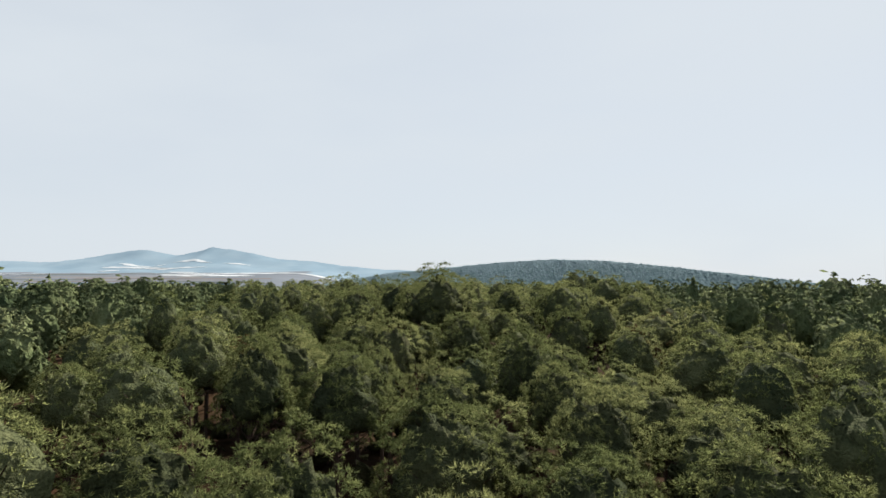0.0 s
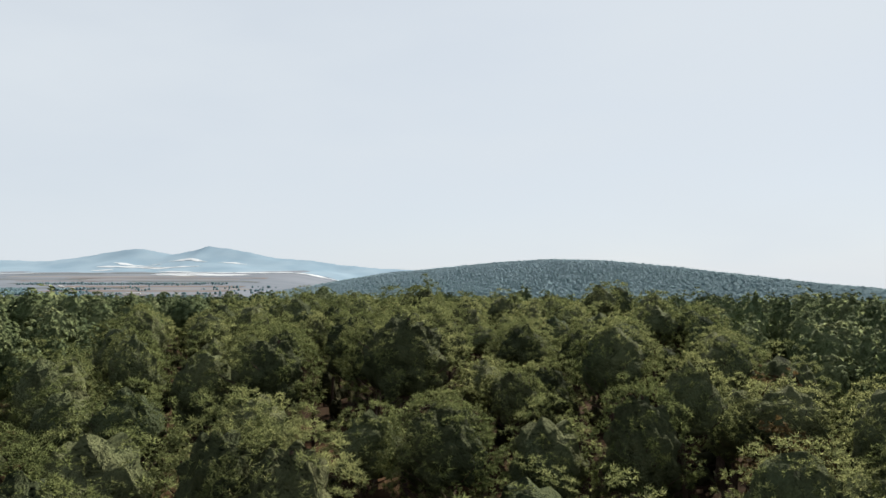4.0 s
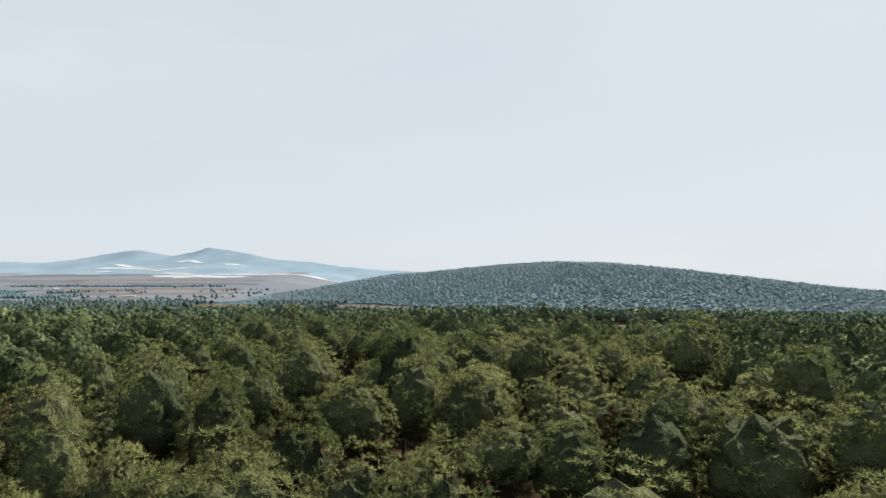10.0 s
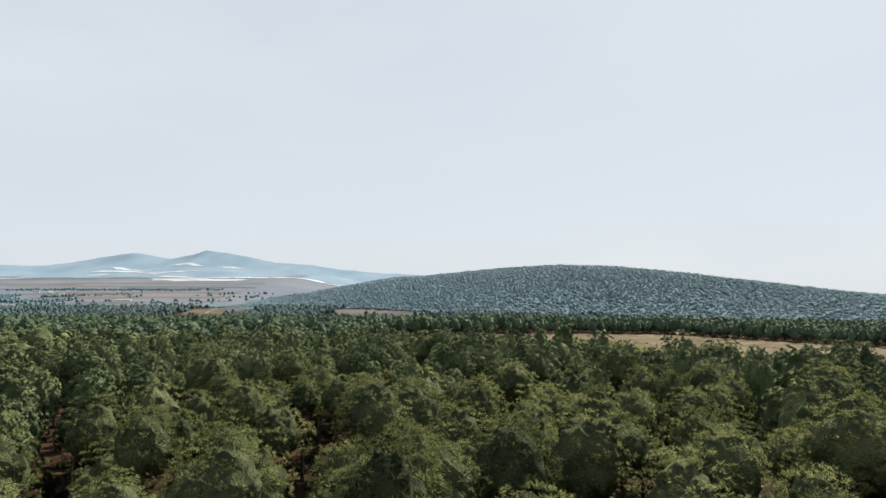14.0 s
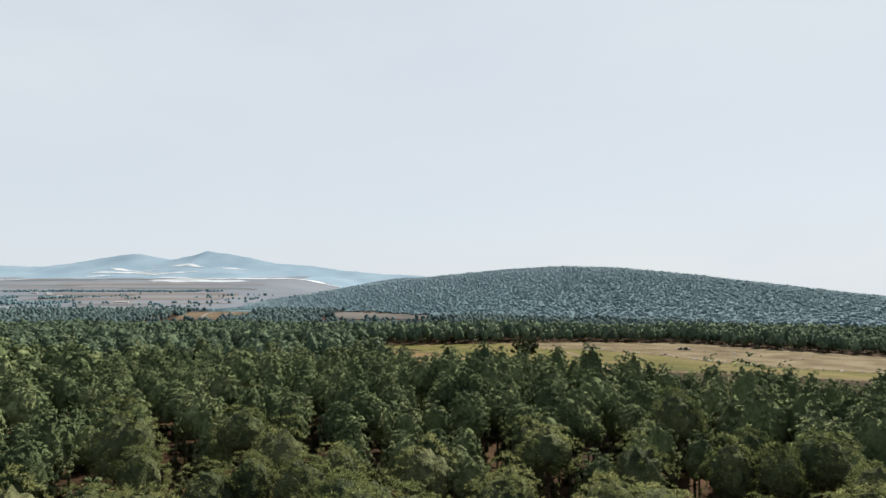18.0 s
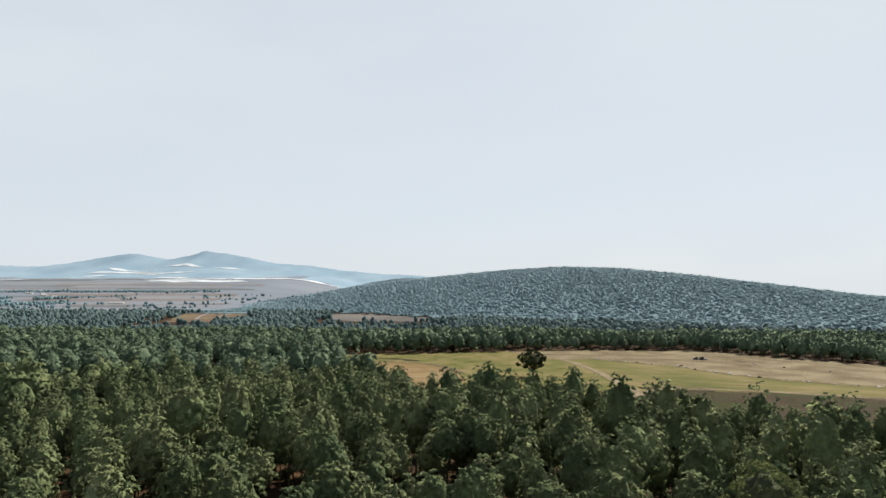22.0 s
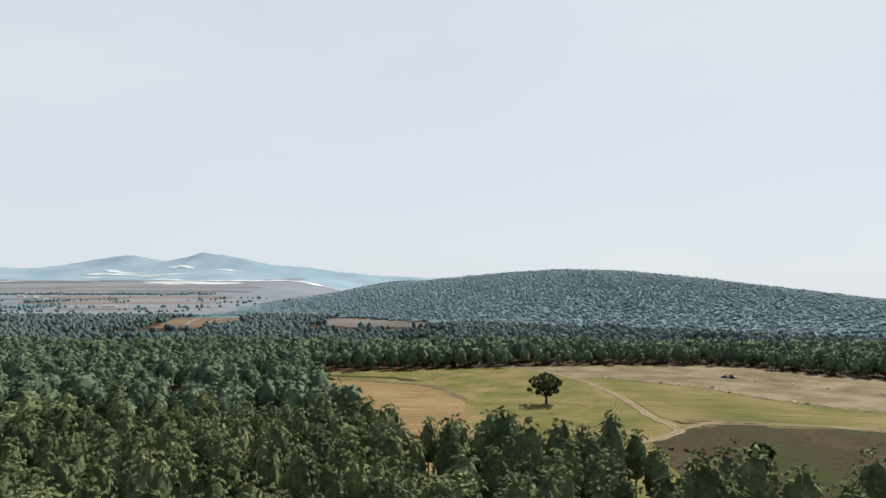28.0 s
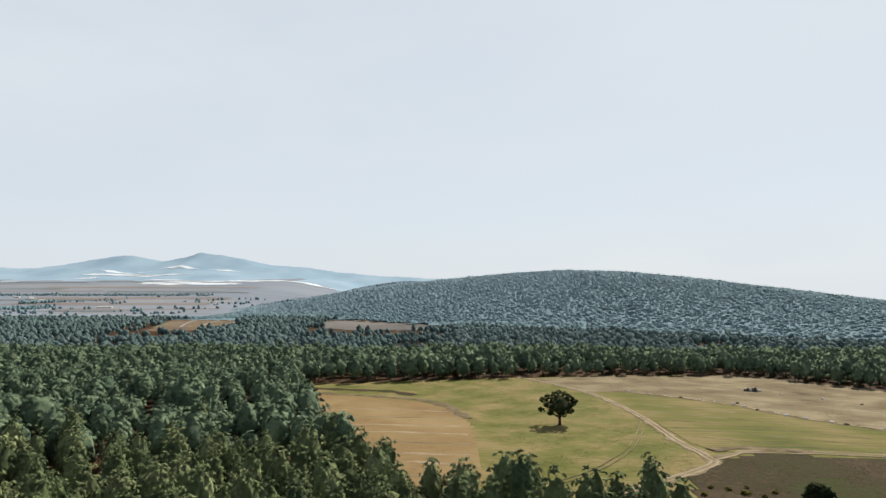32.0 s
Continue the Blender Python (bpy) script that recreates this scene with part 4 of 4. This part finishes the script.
def farmhouse(x, y, long, wide, turn):
    house = tagged(new("farmhouse"), "small white farmhouse with a pale sheet roof", "house", "valley houses")
    part("wall", box_mesh("wall", (-long / 2, -wide / 2, -1), (long / 2, wide / 2, 3.2), M_WHITEWASH), None, house)
    v = [(-long / 2 - 0.5, -wide / 2 - 0.5, 3.2), (long / 2 + 0.5, -wide / 2 - 0.5, 3.2), (long / 2 + 0.5, wide / 2 + 0.5, 3.2), (-long / 2 - 0.5, wide / 2 + 0.5, 3.2),
         (-long / 2 - 0.5, 0, 5.4), (long / 2 + 0.5, 0, 5.4)]
    f = [(0, 1, 5), (0, 5, 4), (2, 3, 4), (2, 4, 5), (0, 4, 3), (1, 2, 5), (0, 3, 2), (0, 2, 1)]
    part("roof", mesh_from("roof", v, f, [M_ROOF]), None, house)
    part("door", box_mesh("door", (-0.6, -wide / 2 - 0.06, -0.2), (0.6, -wide / 2 + 0.02, 2.1), M_DARK_PANE), None, house)
    house.matrix_basis = pose(x, y, float(height(x, y)) + (1.2 if x > -400 else 3.0), 0, 0, turn)


for x, y, long, wide, turn in ((-1527, 2640, 20, 9, 10), (-1495, 2600, 26, 10, -15), (-1440, 2567, 18, 9, 30), (-1639, 2731, 22, 10, 5), (-1560, 2690, 16, 8, 60), (-1074, 2295, 44, 12, 8)):
    farmhouse(x, y, long, wide, turn)


# ---- the meadow ----
def smooth_line(points, gap=2.0):
    """Points every few metres along a rounded line."""
    p = np.array(settle(points), float)
    p = np.concatenate([[2 * p[0] - p[1]], p, [2 * p[-1] - p[-2]]])
    out = []
    for a, b, c, d in zip(p, p[1:], p[2:], p[3:]):
        for u in np.linspace(0, 1, max(2, int(np.linalg.norm(c - b) / gap)), endpoint=False):
            out.append(0.5 * (2 * b + (c - a) * u + (2 * a - 5 * b + 4 * c - d) * u**2 + (3 * b - a - 3 * c + d) * u**3))
    out.append(p[-2])
    return np.array(out)


def strip(name, line, offset, width, lift, mat, parent=None, ragged=0.0):
    """A draped band along a line."""
    along = unit(np.gradient(line, axis=0))
    side = np.stack([along[:, 1], -along[:, 0]], -1)
    k = np.arange(len(line))
    wander = ragged * np.sin(k * 0.7 + offset) * np.sin(k * 0.23)
    half = width * 0.5 * (1 + ragged * 0.6 * np.sin(k * 0.9 + 2 * offset))
    rows = [line + side * (offset + wander + s * half)[:, None] for s in (-1, -0.33, 0.33, 1)]
    xy = np.stack(rows, 1).reshape(-1, 2)
    z = height(xy[:, 0], xy[:, 1]) + lift
    z[0::4] -= 0.12
    z[3::4] -= 0.12
    ob = new(name, mesh_from(name, np.concatenate([xy, z[:, None]], 1), grid_faces(4, len(line)), [mat], smooth=True))
    ob.parent = parent
    return ob


def track(points, label, width=4.4, rut=1.0, soil=M_DIRT):
    line = smooth_line(points)
    thing = tagged(new("dirt_track"), label, "track", "farm tracks", "structure")
    if soil is M_DIRT:
        strip("verge", line, 0.0, width, 0.34, M_DRYGRASS, thing, 0.5)
    strip("rut", line, -0.95, rut, 0.42, soil, thing, 0.12)
    strip("rut", line, 0.95, rut, 0.42, soil, thing, 0.12)
    return thing


track([(38, 627), (45, 615), (56, 598), (67, 574), (73, 545), (76, 516), (76.5, 486), (79, 468), (78, 459), (63, 446), (47, 434), (30, 424)],
      "pale two-rut dirt track across the meadow", 4.0, 0.95)
track([(75.5, 522), (70, 505), (63, 488), (56, 473), (43, 454), (30, 441)], "faint two-rut track branching through grass", 2.4, 0.35, M_DRYGRASS)
footpath = tagged(new("footpath"), "narrow pale path along the fallow field", "path", kind="structure")
strip("tread", smooth_line([(80, 463), (88, 468), (98, 472), (136, 470), (180, 456), (230, 438), (300, 420)]), 0.0, 1.0, 0.40, M_DIRT, footpath, 0.3)
strip("verge", smooth_line([(81, 465.5), (90, 471), (100, 475), (136, 473), (180, 459), (230, 441)]), 0.0, 2.6, 0.36, M_DRYGRASS, footpath, 0.4)
M_SCRUB = earth("dark_dry_scrub", [(0.45, (0.046, 0.036, 0.023)), (0.7, (0.084, 0.065, 0.039)), (0.95, (0.143, 0.111, 0.065))], 0.2, 1.2, 0.6)
bank = tagged(new("ditch_bank"), "low eroded bank of bare soil and dry weeds", "bank", kind="structure")
BANK = smooth_line([(80, 583), (100, 571), (124, 554), (138, 533), (162, 511), (200, 490), (250, 466)])
strip("soil", BANK, 0.0, 1.5, 0.36, M_DIRT, bank, 0.9)
strip("weeds", BANK, 1.6, 2.2, 0.44, M_SCRUB, bank, 0.9)
strip("furrow", smooth_line([(83, 475), (92, 477.5), (104, 477), (116, 475)]), 0.6, 4.4, 0.5, M_SCRUB, bank, 0.6)
edge_strip = tagged(new("field_margin"), "strip of reddish dry brush along the stubble", "margin", kind="structure")
strip("brush", smooth_line([(-72, 578), (-50, 572), (-30, 566), (-15, 560), (-2, 546), (7, 520)]), 1.0, 5.0, 0.36, M_SCRUB, edge_strip, 0.6)
strip("brush", smooth_line([(-74, 588), (-50, 584), (-30, 580), (-18, 570)]), 0.0, 7.0, 0.34, M_BROWN, edge_strip, 0.5)
cart_lines = tagged(new("cart_lines"), "faint pale cart lines across the reddish clearing", "cart lines", kind="structure")
for k in range(5):
    strip("cart_line", smooth_line([(-470 + 16 * k, 1400), (-500 + 20 * k, 1500), (-520 + 24 * k, 1600)], 20), 0.0, 5.0, 1.0, M_DRYGRASS if k % 2 else M_PALE_PLOT, cart_lines, 0.3)
for k, y0 in enumerate((432, 446, 459, 471, 484, 497, 510, 523, 536)):
    line = smooth_line([(-33 - 0.28 * (y0 - 452), y0), (-14 - 0.12 * (y0 - 452), y0 - 1.5 + k % 3), (5.5 - max(0, 0.3 * (y0 - 512)), y0 - 3)], 3)
    row = strip("straw_row", line, 0.0, 1.5, 0.36, M_DRYGRASS if k % 3 == 1 else M_DIRT, None, 0.8)
    tagged(row, "thin line of cut straw on stubble", "straw row", "straw rows", "structure")
for y0, x0, x1 in ((548, 84, 118), (533, 82, 130), (519, 82, 148), (505, 82, 165), (492, 84, 190), (484, 90, 205)):
    line = smooth_line([(x0, y0), (0.5 * (x0 + x1), y0 - 0.16 * (x1 - x0)), (x1, y0 - 0.36 * (x1 - x0))], 4)
    mark = strip("mowing_line", line, 0.0, 1.1, 0.34, M_SCRUB if y0 in (519, 492) else M_DRYGRASS, None, 0.4)
    tagged(mark, "faint mowing line in the green pasture", "mowing line", "mowing lines", "structure")


def leafy(c, size, mid, shape, points, blades, mat, name, parent, r, thin=0.2, label=""):
    way = unit(unit((c - mid) / shape) + r.normal(size=c.shape) * 0.45 + (0, 0, 0.25))
    return part(name, tuft_mesh(c, size, way, np.array(mid, float), np.array(shape, float), r, points, blades, thin), mat, parent, label)


def oak(x, y):
    """The lone broad oak in the meadow."""
    r = np.random.default_rng(77)
    tree = tagged(new("oak_tree"), "lone dark broad-crowned oak on the open meadow", "tree")
    trunk = tube([(0, 0, -0.3), (0.05, 0, 0.6), (0.15, 0.1, 2.0), (0.1, 0.1, 3.6), (0.3, 0.2, 6.0)], [0.95, 0.62, 0.5, 0.46, 0.22], 10)
    part("trunk", trunk, M_BARK, tree)
    masses, ends = [], []
    for k in range(34):
        zf = 1 - 1.66 * (k + 0.5) / 34
        az = 2.39996 * k + r.normal() * 0.3
        rim = math.sqrt(max(0, 1 - zf * zf))
        far = r.uniform(0.66, 1.0)
        masses.append((7.3 * rim * math.cos(az) * far, 7.3 * rim * math.sin(az) * far, 8.3 + 4.9 * zf * far))
    masses = np.array(masses)
    for k in range(0, 33, 3):
        end = masses[k + 1]
        low_end = np.array([0.12, 0.1, 2.6 + 0.25 * (k % 7)])
        elbow = low_end * 0.5 + end * 0.5 + (0, 0, -0.5)
        part("limb", tube([low_end, elbow, end], [0.26, 0.17, 0.05], 6), M_BARK, tree)
    _, leaves, boughs = crown(r, 13.8, 7.6, 0.2, 1, 54, 15, 0.5, points=4, blades=3, thin=0.16, spread=1.25, bottom=-0.85, heart=0.6, lumps=24, ragged=0.14)
    part("crown", leaves, M_OAK, tree)
    part("inner_foliage", boughs, M_INNER, tree)
    tree.matrix_basis = pose(x, y, float(height(x, y)), 0, 0, 20)


oak(*settle([(40.5, 509.6)])[0])


def shrub(kind, label, group, x, y, wide, tall, mat, seed, n=60, spikes=6):
    r = np.random.default_rng(seed)
    x, y = settle([(x, y)])[0]
    bush = tagged(new(kind), label, "shrub", group)
    stems = [tube([(0, 0, -0.2), (r.normal() * wide * 0.15, r.normal() * wide * 0.15, tall * 0.3), (r.normal() * wide * 0.25, r.normal() * wide * 0.25, tall * 0.65)], [0.07, 0.05, 0.02], 4) for _ in range(5)]
    part("stem", joined(stems), M_BARK, bush)
    d = unit(r.normal(size=(n, 3)) + (0, 0, 0.35))
    c = np.array([0, 0, tall * 0.45]) + d * (wide * 0.42, wide * 0.42, tall * 0.42) * r.uniform(0.55, 1.0, (n, 1))
    leafy(c, wide * 0.13 * r.uniform(0.7, 1.3, n), (0, 0, tall * 0.3), (wide / 2, wide / 2, tall / 2), 4, spikes, mat, "foliage", bush, r, 0.24)
    bush.matrix_basis = pose(x, y, float(height(x, y)) + 0.1, 0, 0, seed * 37 % 360)
    return bush



def dry_tree(x, y, tall, full, seed):
    """A broadleaf tree with withered brown leaves among the pines."""
    r = np.random.default_rng(seed)
    tree = tagged(new("withered_tree"), "brownish half-bare broadleaf tree among dark pines", "tree", "withered trees")
    part("trunk", tube([(0, 0, -0.3), (0.1, 0.1, tall * 0.4), (0.3, 0, tall * 0.9)], [0.26, 0.18, 0.05], 7), M_BARK, tree)
    ends = np.array([0, 0, tall * 0.7]) + unit(r.normal(size=(30, 3)) + (0, 0, 0.2)) * (full, full, tall * 0.27) * r.uniform(0.6, 1, (30, 1))
    part("branchwork", joined([tube([(0.1, 0.1, min(e[2] * 0.75, tall * 0.8)), e * (0.6, 0.6, 0.92), e], [0.09, 0.05, 0.02], 3) for e in ends]), M_BARK, tree)
    c = np.repeat(ends, 12, 0) + r.normal(size=(360, 3)) * 0.55
    leafy(c, r.uniform(0.22, 0.4, 360), (0, 0, tall * 0.6), (full, full, tall * 0.3), 3, 5, M_DRY_LEAF, "foliage", tree, r, 0.12)
    tree.matrix_basis = pose(x, y, float(height(x, y)), 0, 0, seed * 40)


for k, (x, y, h, w) in enumerate(((24.6, 86, 17.5, 3.2), (29, 92, 15, 2.6), (-25, 80, 18, 3.0), (33, 104, 17, 2.8), (20, 160, 16, 2.8))):
    dry_tree(x, y, h, w, 90 + k)
shrub("round_bush", "dense round dark bush in the fallow field", "", 88.5, 421.5, 7.8, 6.4, M_OAK, 5, 150, 8)
for k, (x, y, w, h) in enumerate(((75, 431, 3.0, 1.1), (72, 434.5, 2.2, 0.9), (79, 429, 1.8, 0.8), (68, 436, 1.8, 0.8), (77.5, 436, 1.5, 0.7), (83, 432, 2.2, 0.9), (64, 430, 2.4, 1.0))):
    shrub("yellow_shrub", "low bright yellow-green shrub among weeds", "yellow shrubs", x, y, w, h, M_SHRUB, 40 + k, 30, 5)
for k, (x, y, w, h) in enumerate(((-4, 432, 5.5, 3.6), (-8, 424, 5.0, 4.2), (-2, 422, 4.0, 3.0), (1, 414, 4.5, 3.6), (-5, 440, 3.6, 2.2), (-12, 434, 4.2, 3.0),
                                  (52, 628, 4, 2.2), (94, 632, 5, 2.8), (118, 634, 5, 3.0), (110, 633, 4, 2.4), (125, 636, 4, 2.6),
                                  (170, 640, 4, 2.4), (195, 622, 4, 2.4), (-6, 620, 7, 6.5), (2, 624, 6, 5.5))):
    shrub("dry_shrub", "bare brownish dry shrub at the field's edge", "dry shrubs", x, y, w, h, M_DRY_LEAF, 60 + k, 44, 9)

# a heap of rubble and cut wood in the dry field
M_PALE_ROCK = earth("pale_rock", [(0.4, (0.260, 0.247, 0.228)), (0.8, (0.429, 0.417, 0.391))], 0.8, 4.0, 0.5)
M_DARK_ROCK = earth("dark_rock", [(0.4, (0.033, 0.029, 0.026)), (0.8, (0.078, 0.065, 0.055))], 0.8, 4.0, 0.5)


def rock(name, size, mat, parent, at, seed):
    r = np.random.default_rng(seed)
    bm = bmesh.new()
    bmesh.ops.create_icosphere(bm, subdivisions=2, radius=1.0)
    q = r.normal(size=(3, 3)) * 1.6
    for v in bm.verts:
        k = 1 + 0.16 * sum(math.sin(float(q[i] @ np.array(v.co)) + i) for i in range(3))
        v.co = Vector((v.co.x * size[0] * k, v.co.y * size[1] * k, v.co.z * size[2] * k))
    me = bpy.data.meshes.new(name)
    bm.to_mesh(me)
    bm.free()
    me.materials.append(mat)
    ob = part(name, me, mat, parent)
    ob.matrix_basis = pose(*at, 0, 0, seed * 53 % 360)
    return ob


heap = tagged(new("rubble_heap"), "heap of pale boulders and dark stumps in dry grass", "rubble heap")
for k, (dx, dy, dz, w, d, h, mat) in enumerate(((-3.6, 0, 0.5, 0.9, 0.8, 0.7, M_DARK_ROCK), (-2.2, 0.4, 0.7, 1.1, 0.9, 1.0, M_DARK_ROCK), (-0.9, -0.3, 0.6, 0.9, 0.9, 0.8, M_PALE_ROCK), (0.3, 0.3, 0.8, 1.2, 1.0, 1.1, M_DARK_ROCK),
                                                (1.6, 0, 0.8, 1.1, 0.9, 1.1, M_DARK_ROCK), (2.7, -0.4, 0.6, 1.0, 0.8, 0.9, M_PALE_ROCK), (3.7, -0.2, 0.4, 0.9, 0.8, 0.6, M_PALE_ROCK), (-4.8, -0.5, 0.3, 0.7, 0.6, 0.4, M_PALE_ROCK))):
    rock("boulder", (w, d, h), mat, heap, (dx, dy, dz), 11 + k)
heap_x, heap_y = settle([(150, 589)])[0]
heap.matrix_basis = pose(heap_x, heap_y, float(height(heap_x, heap_y)) + 0.25, 0, 0, -8)
for k, (x, y, w) in enumerate(((175, 572, 0.8), (186, 560, 0.7), (160, 580, 0.6), (128, 556, 0.7), (205, 548, 0.8))):
    x, y = settle([(x, y)])[0]
    stone = tagged(new("field_stone"), "grey stone lying in dry grass", "stone", "field stones")
    rock("boulder", (w, w * 0.8, w * 0.6), M_DARK_ROCK if k % 2 else M_PALE_ROCK, stone, (0, 0, 0), 31 + k)
    stone.matrix_basis = pose(x, y, float(height(x, y)) + 0.45)

stone_rng = np.random.default_rng(19)
for k in range(26):
    x, y = BANK[int(k / 26 * (len(BANK) - 8)) + 2] + stone_rng.normal(size=2) * (1.6, 0.9)
    w = stone_rng.uniform(0.45, 0.95)
    stone = tagged(new("field_stone"), "pale stone on the eroded ditch bank", "stone", "bank stones")
    rock("boulder", (w * 1.3, w * 0.9, w * 0.6), M_DARK_ROCK if k % 5 == 4 else M_PALE_ROCK, stone, (0, 0, 0), 60 + k)
    stone.matrix_basis = pose(x, y, float(height(x, y)) + 0.42)


def grass_stuff(name, poly, count, tall, mat, label, seed, clump=0.0):
    """Upright tufts strewn over a field."""
    r = np.random.default_rng(seed)
    px, py = [p[0] for p in poly], [p[1] for p in poly]
    x, y = r.uniform(min(px), max(px), count * 3), r.uniform(min(py), max(py), count * 3)
    ok = inside(poly, x, y) & (wobble(x, y, 6, seed) > clump)
    x, y = x[ok][:count], y[ok][:count]
    n, b = len(x), 4
    root = np.stack([x, y, height(x, y) + 0.2], -1)[:, None]
    d = unit(r.normal(size=(n, b, 3)) * (0.6, 0.6, 0.2) + (0, 0, 0.9))
    long = tall * r.uniform(0.5, 1.3, (n, b, 1))
    side = unit(np.cross(d, r.normal(size=d.shape))) * 0.16 * long
    v = np.stack([root - side, root + side, root + d * long], 2).reshape(-1, 3)
    ob = new(name, mesh_from(name, v, np.arange(len(v)).reshape(-1, 3), [mat], growth=np.tile([0, 0, 1.0], (len(v), 1))))
    return tagged(ob, label, "grass", kind="stuff")


M_GRASS_BLADE = foliage("grass_blades", (0.065, 0.071, 0.019), (0.111, 0.104, 0.033), (0.157, 0.136, 0.059), 0.3, patch=0.06)
M_STRAW_BLADE = foliage("straw_blades", (0.143, 0.104, 0.059), (0.195, 0.150, 0.084), (0.247, 0.195, 0.117), 0.25, patch=0.06)
grass_stuff("meadow_tufts", settle([(8, 412), (60, 408), (76, 460), (74, 520), (60, 590), (30, 620), (-25, 606), (0, 545), (10, 500)]), 7000, 0.3, M_GRASS_BLADE, "uneven green grass tufts in the meadow", 3, 0.0)
grass_stuff("dry_tufts", DRY, 7000, 0.4, M_STRAW_BLADE, "dry tan grass tufts in the upper field", 4, -0.1)
grass_stuff("fallow_tufts", FALLOW, 9000, 0.32, M_DRY_LEAF, "brown weeds on the fallow field", 6, 0.1)
grass_stuff("fallow_weeds", FALLOW, 7000, 0.34, M_GRASS_BLADE, "green weeds on the fallow field", 8, 0.0)
grass_stuff("stubble_rows", STUBBLE, 3500, 0.3, M_STRAW_BLADE, "cut straw stalks on the stubble field", 9, -0.3)
